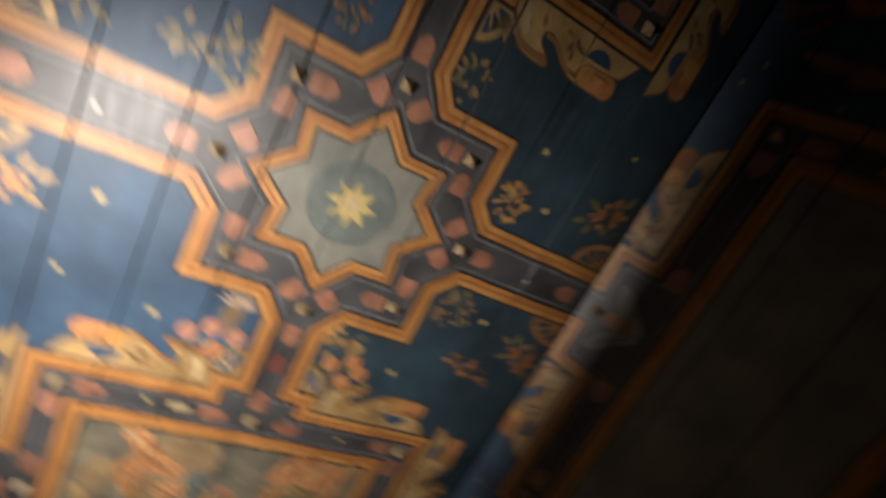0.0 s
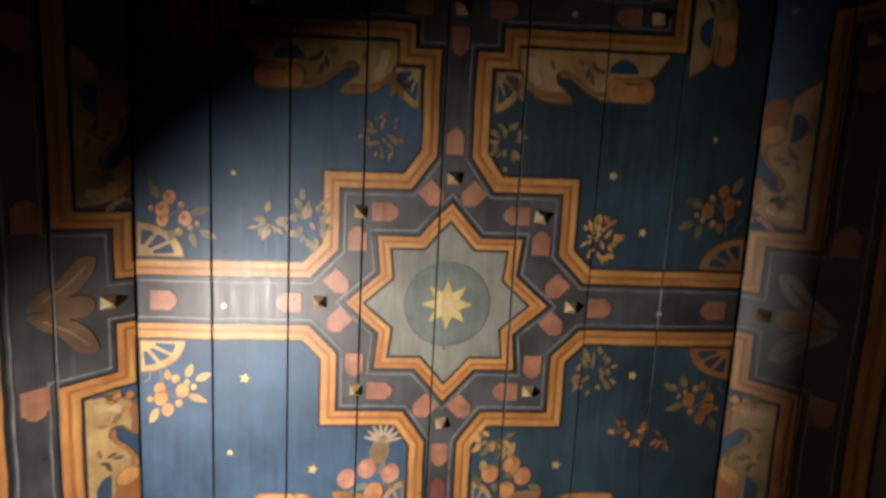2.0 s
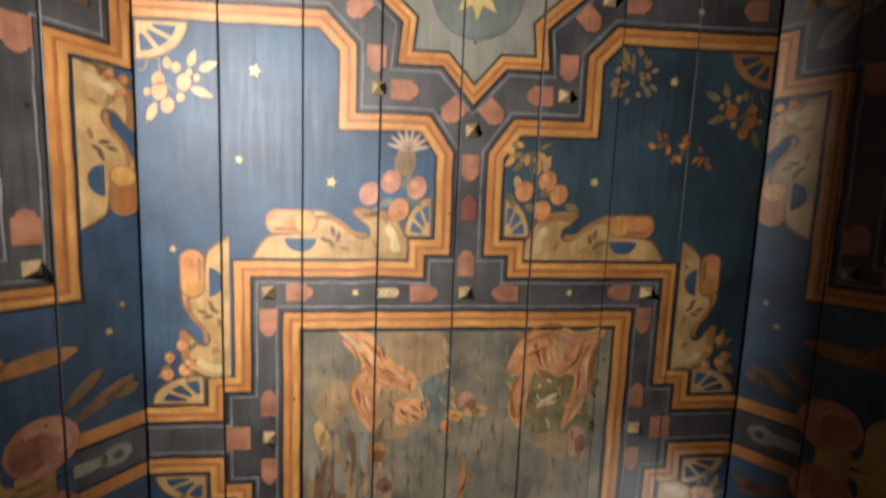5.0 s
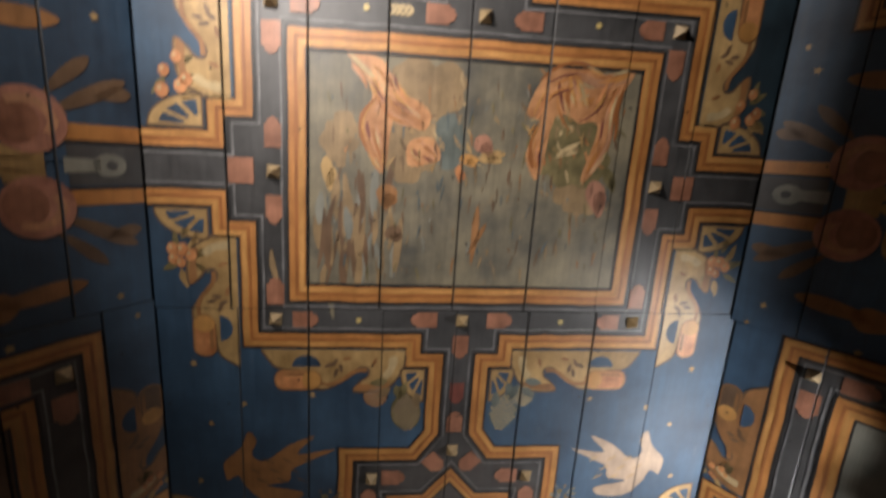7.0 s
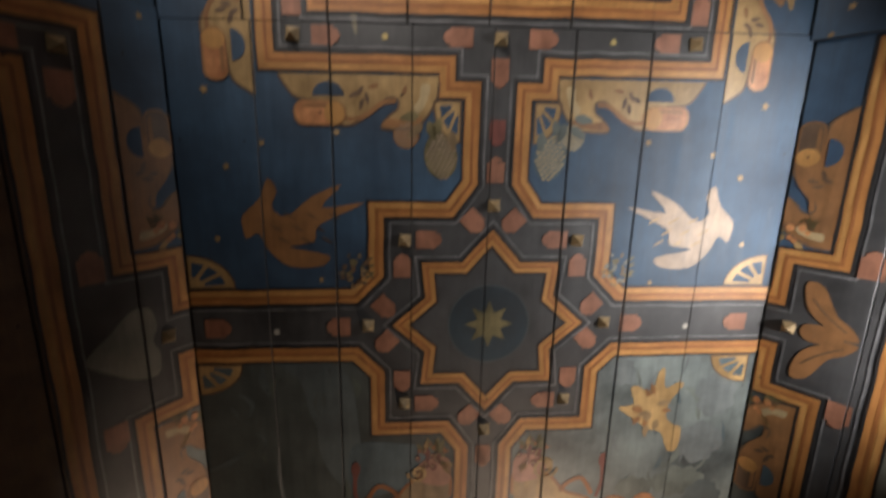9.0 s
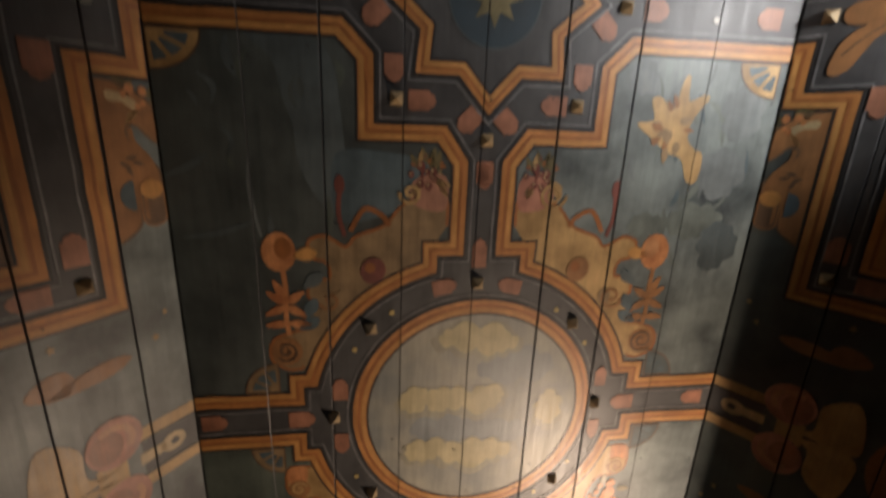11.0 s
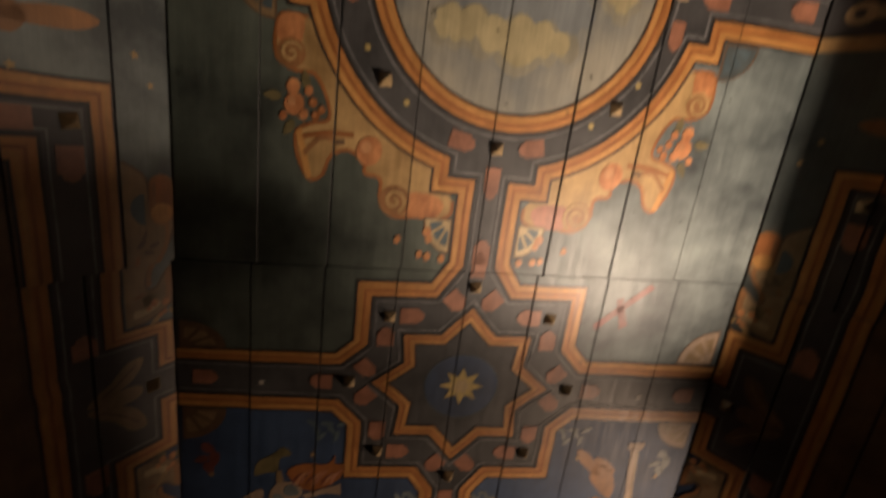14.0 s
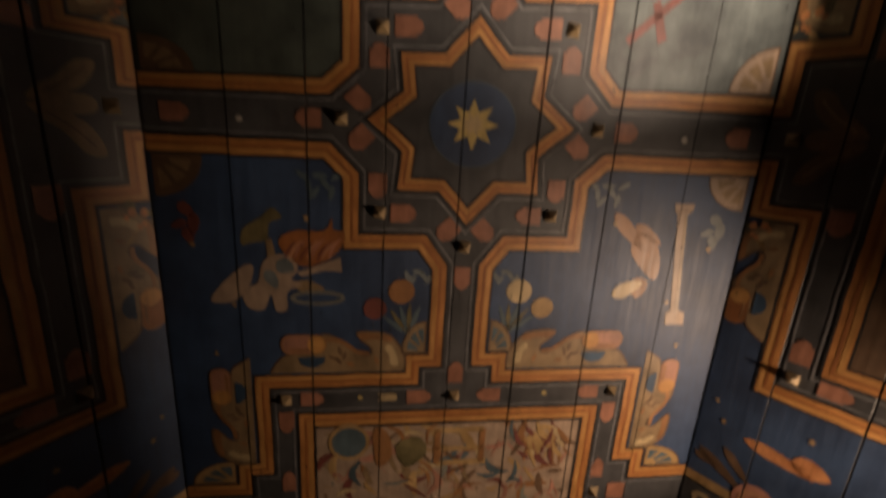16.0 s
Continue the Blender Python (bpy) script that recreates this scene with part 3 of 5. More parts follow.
ring = disc(0.022, C1 + 0.004, 0.480, None, 64)
painted("painted_roundel", FLAT, [disc(0.022, C1 + 0.004, 0.458, None, 64)], SKYP, 1, "roundel painted with yellow clouds in a grey sky")
border(FLAT, ring, 1 if area(ring) > 0 else -1, True, 0.027)
for k in range(8):
    a = radians(45 * k + (0 if k % 2 == 0 else (2 if k in (1, 5) else -2)))
    studs.append((FLAT, 0.560 * math.sin(a), C1 - 0.572 * math.cos(a)))
    if k % 2:
        for b in (-10.5, 11):
            painted("painted_dot", FLAT, [disc(0.56 * math.sin(a + radians(b)), C1 - 0.565 * math.cos(a + radians(b)), 0.010, None, 10)], STAR, 4)
for q in (-1, 1):
    cartouche(FLAT, q * 0.125, C1 + 0.560, 12 if q < 0 else 168, 0.095, 0.06)
    cartouche(FLAT, q * 0.128, C1 - 0.560, -12 if q < 0 else 192, 0.095, 0.06)
    cartouche(FLAT, -0.532, C1 + q * 0.128, 90 * q, 0.095, 0.06)
    cartouche(FLAT, 0.570, C1 + q * 0.135, 90 * q, 0.095, 0.05)
    cartouche(FLAT, q * 0.685, C1, 180 if q > 0 else 0, 0.105, 0.07)
    cartouche(FLAT, q * 1.020, C1 - 0.004, 180 if q > 0 else 0, 0.10, 0.065)
    cartouche(FLAT, 0, C1 + q * 0.695, 90 * q, 0.115, 0.055)
    cartouche(FLAT, 0, C1 + q * 0.99, -90 * q, 0.095, 0.055)
    cartouche(FLAT, 0, R1 + q * 0.83, 90 * q, 0.09, 0.055, MAROON)

# ---- clouds in the roundel and in the grey sky ----
for k, (dx, dy, w, h) in enumerate(((-0.02, -0.34, 0.15, 0.045), (0.07, -0.31, 0.10, 0.04), (-0.25, -0.06, 0.07, 0.055), (-0.12, -0.06, 0.10, 0.055), (0.04, -0.05, 0.10, 0.055), (0.33, 0.0, 0.05, 0.085), (0.02, 0.21, 0.16, 0.05), (-0.20, 0.19, 0.10, 0.05))):
    cloud(FLAT, 0.015 + dx, C1 + dy + 0.012, w * 1.22, h * 1.25, MIST, k, 2 + 0.05 * k)
    cloud(FLAT, 0.015 + dx, C1 + dy, w, h, CUMULUS, k, 2.5 + 0.05 * k)
for k, (dx, dy, w, h) in enumerate(((0.17, -0.21, 0.17, 0.07), (-0.08, 0.09, 0.20, 0.05), (0.14, 0.12, 0.14, 0.045))):
    cloud(FLAT, 0.015 + dx, C1 + dy, w, h, HAZE, 60 + k, 1.5 + 0.05 * k)
painted("painted_cloud", FLAT, [smooth([(-0.80, 3.22), (-0.72, 3.30), (-0.69, 3.42), (-0.665, 3.50), (-0.65, 3.62), (-0.62, 3.70), (-0.56, 3.78), (-0.50, 3.76), (-0.50, 3.50), (-0.56, 3.25)], 5)], MURK, 1.6, "grey band of cloud beside a dark mass")
painted("painted_cloud", FLAT, [smooth([(-0.53, 3.60), (-0.38, 3.58), (-0.20, 3.62), (-0.19, 3.74), (-0.34, 3.80), (-0.52, 3.82)], 5)], SLATE, 1.7)
for k, (x, y, w, h, turn, bend) in enumerate(((-0.93, 3.40, 0.05, 0.010, 70, -0.6), (-0.89, 3.56, 0.05, 0.008, 75, -0.6), (-1.01, 3.64, 0.08, 0.012, -28, 0.1), (-0.93, 3.86, 0.12, 0.012, -14, 0.1), (-0.80, 3.74, 0.15, 0.008, 86, 0.1), (-0.84, 3.30, 0.06, 0.016, 80, 0.2))):
    swirl(FLAT, x, y, w, h, turn, bend, MURK if k != 4 else FOG, 1.9 + 0.05 * k)
for k, (x, y, w, h, m) in enumerate(((0.97, 3.40, 0.08, 0.10, FOG), (0.93, 3.62, 0.10, 0.10, FOG), (0.56, 3.30, 0.06, 0.06, FOG), (0.85, 3.82, 0.12, 0.07, VERDITER), (0.66, 3.84, 0.07, 0.05, VERDITER), (0.98, 3.92, 0.08, 0.10, MURK))):
    cloud(FLAT, x, y, w, h, m, 20 + k, 2 + 0.1 * k)

g = random.Random(3)
for k in range(60):
    sx = g.choice((-1, 1))
    x, y = sx * g.uniform(0.50, 1.05), g.uniform(3.25, 4.0)
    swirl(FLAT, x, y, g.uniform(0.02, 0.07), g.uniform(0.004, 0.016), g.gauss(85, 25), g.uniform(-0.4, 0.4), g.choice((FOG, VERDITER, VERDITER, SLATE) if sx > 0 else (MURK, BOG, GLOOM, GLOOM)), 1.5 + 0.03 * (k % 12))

# ---- fans, scrolls, fruit and small stars ----
for sx in (-1, 1):
    for cy, d in ((S1, -1), (S1, 1), (S2, -1), (S2, 1), (S3, -1), (S3, 1)):
        fan(FLAT, sx * 1.082, cy + d * 0.150, -sx, d, 0.158, (BUFF if sx > 0 else UMBER) if cy == S3 else (TAN if sx > 0 and cy == S1 else CREAM), 0.118 if cy != S3 else 0.135, TEAL if cy == S1 and sx > 0 else (KHAKI if cy == S3 else None))
    for cy, ds in ((R0, (1,)), (R1, (-1, 1)), (R2, (-1,))):
        for d in ds:
            fan(FLAT, sx * 0.130, cy + d * 0.728, sx, d, 0.092, KHAKI if cy == R2 else None, 0.135)
            fan(FLAT, sx * 0.897, cy + d * 0.134, sx, d, 0.17, None, 0.105)
            tone, roll = (KHAKI, DUSTY) if cy == R2 else (CREAM, None)
            scroll(FLAT, sx * 0.205, cy + d * 0.648, 0 if sx > 0 else 180, d * sx, 1.0, tone, roll)
            scroll(FLAT, sx * 0.808, cy + d * 0.215, 90 * d, -sx * d, 0.95, tone, roll)
    fruit_spray(FLAT, sx * 0.98, 1.26, 0.07, 5, 0.018, 21, FRUIT)
    fruit_spray(FLAT, sx * 0.99, 1.84, 0.07, 5, 0.018, 22, FRUIT)
    fruit_spray(FLAT, sx * 0.21, 3.66, 0.07, 8, 0.013, 27, MAROON)
    for x, y, r in ((0.92, 2.50, 0.014), (0.55, 2.38, 0.013), (0.80, 2.42, 0.014), (0.97, 2.75, 0.014), (0.62, 2.90, 0.012), (0.97, 2.25, 0.016)):
        star(FLAT, sx * x, y + (0.02 if sx > 0 else 0), r, 5, 0.45, 20 * sx, CREAM)
    for x, y, r in ((0.58, 6.52, 0.014), (0.85, 6.85, 0.012), (0.98, 6.62, 0.014), (0.62, 7.0, 0.012), (0.93, 7.05, 0.012)):
        star(FLAT, sx * x, y, r, 5, 0.45, 10, CREAM)

for x, y, r in ((-0.718, 0.287, 0.022), (-0.772, 0.572, 0.015), (-0.471, 0.637, 0.021), (-0.756, -0.446, 0.013), (0.570, -0.480, 0.019), (0.697, -0.280, 0.018), (0.714, 0.259, 0.019), (0.448, 0.617, 0.019), (-0.986, 0.870, 0.014), (0.93, -0.62, 0.013)):
    star(FLAT, x, y, r, 5, 0.45, 14, STAR)


# sprigs with stems, leaves and fruit
def stem(chart, points, width=0.0035, material=None):
    painted("painted_stem", chart, strip(smooth(points, 5, False), -width / 2, width / 2), material or KHAKI, 3)


def berry(chart, x, y, r, material, shine=None):
    painted("painted_fruit", chart, [moved(disc(0, 0, r, r * 1.15, 14), x, y, 20)], material, 5)
    painted("painted_fruit_shine", chart, [disc(x - r * 0.25, y - r * 0.25, r * 0.45, None, 9)], shine or GOLD, 6)


def sprig(chart, x, y, qx, qy, fruit, foliage, small):
    """A branch of round fruit hanging from a quarter wheel."""
    T = lambda u, v: (x + qx * u, y + qy * v)
    stem(chart, [T(-0.01, -0.07), T(0.0, 0.0), T(0.03, 0.04), T(0.08, 0.045)])
    stem(chart, [T(-0.01, -0.03), T(0.015, 0.05), T(0.035, 0.095)])
    stem(chart, [T(-0.04, -0.05), T(-0.05, -0.02), T(-0.07, -0.012)])
    for u, v, r in ((-0.01, 0.012, 0.020), (-0.008, 0.048, 0.024), (0.068, 0.018, 0.023), (0.016, 0.092, 0.021)):
        berry(chart, *T(u, v), r, fruit, small)
    for u, v, r in ((0.045, -0.026, 0.014), (-0.045, 0.052, 0.011), (0.056, 0.066, 0.013), (0.085, -0.012, 0.010), (0.108, 0.004, 0.010)):
        berry(chart, *T(u, v), r, small, PALE)
    for u, v, ang, l in ((0.085, -0.03, -70, 0.055), (0.115, -0.02, -25, 0.065), (0.085, 0.035, 20, 0.075), (-0.02, 0.085, 115, 0.07), (0.02, -0.02, -95, 0.04)):
        leaf(chart, *T(u, v), (ang if qx > 0 else 180 - ang) * (1 if qy > 0 else -1), l, 0.028, foliage, 4)


def posy(chart, x, y, rx, ry, count, size, tone, seed):
    """A dense cluster of small dabs, like blossom."""
    r = random.Random(seed)
    for k in range(count):
        a, d = r.uniform(0, 360), math.sqrt(r.random())
        leaf(chart, x + rx * d * math.cos(radians(a)), y + ry * d * math.sin(radians(a)), a + r.uniform(-40, 40), size * r.uniform(0.8, 1.5), size * r.uniform(0.45, 0.8), tone[k % len(tone)], 4 + 0.05 * (k % 10))


def cone(chart, x, y, rx, ry, turn, ground, scale):
    """A pale flower head of overlapping scales."""
    painted("painted_blossom", chart, [moved(disc(0, 0, rx, ry, 20), x, y, turn)], ground, 3)
    n = 0
    for j in range(-5, 6):
        for i in range(-3, 4):
            u, v = (i + 0.5 * (j % 2)) * rx * 0.32, j * ry * 0.18
            if (u / rx) ** 2 + (v / ry) ** 2 < 0.85:
                px, py = moved([(u, v)], x, y, turn)[0]
                painted("painted_scale", chart, [moved(arc(0, 0, rx * 0.16, 10, 170, 5, ry * 0.115), px, py, turn)], scale, 4 + 0.02 * (n % 9))
                n += 1


sprig(FLAT, -1.005, 0.315, 1, 1, FRUIT, CREAM, GOLD)
sprig(FLAT, -0.985, -0.265, 1, -1, FRUIT, LEAF, TAN)
sprig(FLAT, 1.01, 0.335, -1, 1, RUST, LEAF, TAN)
sprig(FLAT, 1.0, -0.345, -1, -1, TAN, LEAF, RUST)
posy(FLAT, -0.50, -0.285, 0.055, 0.085, 34, 0.030, (LEAF, KHAKI, LEAF), 3)
posy(FLAT, -0.625, -0.285, 0.06, 0.035, 22, 0.028, (LEAF, KHAKI), 4)
posy(FLAT, 0.545, -0.250, 0.062, 0.070, 48, 0.022, (GOLD, TAN, GOLD, CREAM), 5)
posy(FLAT, 0.560, 0.245, 0.070, 0.085, 44, 0.024, (LEAF, TAN, LEAF, KHAKI), 6)
posy(FLAT, 0.735, 0.478, 0.075, 0.045, 14, 0.030, (RUST, FRUIT, UMBER), 7)
posy(FLAT, 0.86, 0.51, 0.035, 0.025, 6, 0.028, (RUST, UMBER), 8)
posy(FLAT, -0.255, -0.590, 0.065, 0.070, 40, 0.020, (LEAF, KHAKI, TAN), 9)
posy(FLAT, 0.185, -0.570, 0.048, 0.075, 30, 0.024, (LEAF, KHAKI), 10)
for sx, bell in ((-1, TAN), (1, KHAKI)):
    stem(FLAT, [(sx * 0.15, -0.84), (sx * 0.19, -0.80), (sx * 0.215, -0.75)])
    for ang in (70, 95, 118, 30):
        leaf(FLAT, sx * 0.20, -0.80, ang if sx > 0 else 180 - ang, 0.085, 0.030, bell if ang < 100 else LEAF, 4)
# the pineapple over four rose fruits, and its fellow with orange ones
for ang in range(-165, -10, 22):
    leaf(FLAT, -0.215, 0.525, ang, 0.075, 0.014, BUFF if ang % 4 else KHAKI, 4.5)
cone(FLAT, -0.225, 0.565, 0.036, 0.050, 10, KHAKI, UMBER)
for x, y in ((-0.343, 0.674), (-0.270, 0.632), (-0.183, 0.650), (-0.243, 0.727)):
    berry(FLAT, x, y, 0.035, FRUIT if y > 0.7 else ROSE, SALMON)
for x, y, ang in ((-0.235, 0.655, -55), (-0.265, 0.690, 150), (-0.305, 0.72, 140), (-0.22, 0.69, 20)):
    leaf(FLAT, x, y, ang, 0.06, 0.026, VERDITER, 4)
stem(FLAT, [(0.20, 0.53), (0.22, 0.60), (0.24, 0.70)], 0.004, LEAF)
for x, y in ((0.196, 0.655), (0.277, 0.617), (0.322, 0.664), (0.262, 0.722)):
    berry(FLAT, x, y, 0.032, FRUIT, CLOTH)
posy(FLAT, 0.195, 0.515, 0.055, 0.04, 20, 0.032, (GOLD, LEAF, KHAKI), 11)
for x, y, ang in ((0.165, 0.60, 80), (0.235, 0.60, -80), (0.262, 0.585, -70), (0.14, 0.66, 70), (0.345, 0.70, 20), (0.20, 0.70, 30), (0.25, 0.67, -20)):
    leaf(FLAT, x, y, ang, 0.06, 0.028, CREAM if y < 0.65 else LEAF, 4.5)
for sx in (-1, 1):
    cone(FLAT, sx * 0.195, 2.455, 0.058, 0.080, 8 * sx, LEAF if sx < 0 else SLATE, BUFF if sx < 0 else PALE)
    cone(FLAT, sx * (0.315 if sx < 0 else 0.27), 2.385, 0.045, 0.046, 0, TAN if sx < 0 else STONE, BUFF if sx < 0 else PALE)
    stem(FLAT, [(sx * 0.17, 2.30), (sx * 0.21, 2.35), (sx * 0.20, 2.40)], 0.005, LEAF)
    for u, v, ang in ((0.20, 2.33, 70), (0.24, 2.34, 110), (0.26, 2.35, 40), (0.16, 2.37, 95), (0.27, 2.32, 10)):
        leaf(FLAT, sx * u, v, ang if sx > 0 else 180 - ang, 0.07, 0.032, VERDITER if sx > 0 else (LEAF if v < 2.35 else KHAKI), 4.5)
    posy(FLAT, sx * 0.49, 2.865, 0.048, 0.060, 40, 0.018, (LEAF, KHAKI, UMBER) if sx < 0 else (LEAF, KHAKI, STONE), 12)

# plain ochre motifs in the blue and grey fields
def flyer(sx, x, y, material, label):
    """A plain winged shape: two blunt lobes, a body and two pairs of long feathers."""
    outline = [(-0.19, 0.0), (-0.13, -0.06), (-0.10, -0.13), (-0.07, -0.09), (-0.09, -0.03), (-0.04, 0.0), (0.05, -0.07), (0.15, -0.11), (0.08, -0.03), (0.23, -0.05), (0.07, 0.03), (0.05, 0.09), (-0.04, 0.11), (0.10, 0.14), (0.07, 0.18), (-0.04, 0.18), (-0.11, 0.12), (-0.14, 0.06), (-0.18, 0.08), (-0.19, 0.05)]
    painted("painted_motif", FLAT, [smooth([(x + sx * p, y + q) for p, q in outline], 3)], material, 3, label)
    for k in range(9):
        leaf(FLAT, x + sx * (-0.10 + 0.025 * k), y + 0.03 + 0.05 * math.sin(2.1 * k), 30 if sx > 0 else 150, 0.05, 0.007, UMBER if sx > 0 else CREAM, 4)


flyer(1, -0.69, 2.67, TAN, "plain ochre winged motif on the blue ground")
flyer(-1, 0.73, 2.68, BUFF, "pale straw winged motif on the blue ground")
painted("painted_motif", FLAT, [smooth([(0.555, 3.455), (0.62, 3.44), (0.60, 3.37), (0.635, 3.36), (0.69, 3.40), (0.71, 3.30), (0.735, 3.285), (0.745, 3.37), (0.80, 3.345), (0.825, 3.36), (0.775, 3.43), (0.765, 3.50), (0.80, 3.54), (0.84, 3.56), (0.835, 3.66), (0.79, 3.66), (0.755, 3.58), (0.69, 3.555), (0.63, 3.51)], 3)], CREAM, 3, "ochre leafy motif on the grey ground")
posy(FLAT, 0.70, 3.46, 0.06, 0.08, 14, 0.04, (KHAKI, TAN), 61)
blob(FLAT, 0.73, 6.66, [(0.0, -0.01, 0.11, 0.05, 60), (-0.09, -0.11, 0.10, 0.026, 48), (-0.01, -0.10, 0.07, 0.022, 35), (-0.015, 0.125, 0.045, 0.038, 80)], TAN, label="ochre motif beside a pale column on deep blue")
blob(FLAT, 0.67, 6.79, [(0, 0, 0.065, 0.03, -28)], PALE, "painted_leaf", 4)
painted("painted_column", FLAT, [[(0.805, 6.43), (0.885, 6.43), (0.88, 6.462), (0.862, 6.475), (0.905, 6.885), (0.935, 6.90), (0.94, 6.95), (0.86, 6.95), (0.855, 6.90), (0.872, 6.885), (0.822, 6.475), (0.808, 6.462)]], BUFF, 4, "pale buff painted column")
painted("painted_column_shade", FLAT, [[(0.850, 6.475), (0.862, 6.475), (0.905, 6.885), (0.893, 6.885)]], KHAKI, 5)
painted("painted_column_shade", FLAT, [[(0.807, 6.458), (0.881, 6.458), (0.878, 6.464), (0.81, 6.464)]], UMBER, 5)
painted("painted_motif", FLAT, [smooth([(-0.80, 6.86), (-0.815, 6.80), (-0.76, 6.76), (-0.745, 6.70), (-0.71, 6.66), (-0.64, 6.66), (-0.615, 6.71), (-0.64, 6.75), (-0.60, 6.77), (-0.655, 6.80), (-0.66, 6.87), (-0.70, 6.875), (-0.715, 6.81), (-0.745, 6.87)], 4)], BUFF, 4, "grey-white motif with rose drapery on deep blue")
blob(FLAT, -0.66, 6.70, [(0, 0, 0.035, 0.03, 20), (-0.05, 0.05, 0.04, 0.022, 60)], FOG, "painted_patch", 5)
painted("painted_leaf", FLAT, [smooth([(-0.935, 6.835), (-0.89, 6.77), (-0.81, 6.70), (-0.775, 6.70), (-0.785, 6.76), (-0.81, 6.80), (-0.86, 6.84)], 4)], BUFF, 3)
painted("painted_leaf", FLAT, [smooth([(-0.81, 6.62), (-0.80, 6.56), (-0.74, 6.52), (-0.70, 6.485), (-0.665, 6.52), (-0.71, 6.54), (-0.72, 6.60), (-0.77, 6.61)], 4)], LEAF, 3)
painted("painted_leaf", FLAT, [[(-0.725, 6.60), (-0.705, 6.595), (-0.69, 6.67), (-0.72, 6.68)]], KHAKI, 3.6)
painted("painted_drapery", FLAT, [smooth([(-0.68, 6.60), (-0.62, 6.565), (-0.52, 6.565), (-0.49, 6.52), (-0.485, 6.56), (-0.445, 6.57), (-0.46, 6.63), (-0.52, 6.68), (-0.60, 6.70), (-0.66, 6.65)], 4)], RUST, 4)
for k in range(9):
    swirl(FLAT, -0.64 + 0.02 * k, 6.645 - 0.006 * (k % 3), 0.045, 0.005, 118 + 4 * (k % 4), 0.2, (MAROON, SALMON, ROSE)[k % 3], 4.6)
painted("painted_patch", FLAT, [[(-0.62, 6.725), (-0.46, 6.665), (-0.455, 6.72), (-0.52, 6.715), (-0.60, 6.74)]], BUFF, 4.4)
painted("painted_leaf", FLAT, [smooth([(-0.64, 6.77), (-0.58, 6.755), (-0.52, 6.79), (-0.58, 6.81)], 4)], KHAKI, 3.6)
painted("painted_oval_rim", FLAT, strip(disc(-0.545, 6.825, 0.095, 0.024, 24), -0.007, 0.006, True), STONE, 4)
for sx in (-1, 1):
    blob(FLAT, sx * 0.53, 6.40, [(0.02 * k, 0.03 * (k % 3) - 0.03, 0.028, 0.010, 50 * k) for k in range(-3, 4)], FOG if sx > 0 else SLATE, "painted_sprig", 3)
    blob(FLAT, sx * 0.99, 6.50, [(0, 0, 0.035, 0.02, 40), (0.02, 0.05, 0.04, 0.02, 100), (-0.03, 0.05, 0.03, 0.015, 160), (0, 0.09, 0.03, 0.02, 70)], FOG if sx > 0 else MAROON, "painted_blossom", 3)
    painted("painted_fruit", FLAT, [disc(sx * 0.23, 6.80, 0.05, None, 20)], PALE if sx > 0 else TAN, 4)
    painted("painted_fruit", FLAT, [disc(sx * 0.33, 6.87, 0.045, None, 20)], CREAM if sx > 0 else MAROON, 4)
    for k in range(5):
        leaf(FLAT, sx * 0.2, 6.98, -90 + sx * (18 * k - 20), 0.13, 0.02, LEAF if k % 2 else SLATE, 3)
    blob(FLAT, sx * 0.17, 6.72, [(0.02 * k, 0.016 * (k % 3), 0.022, 0.010, 60 * k) for k in range(-2, 3)], FOG, "painted_sprig", 3)

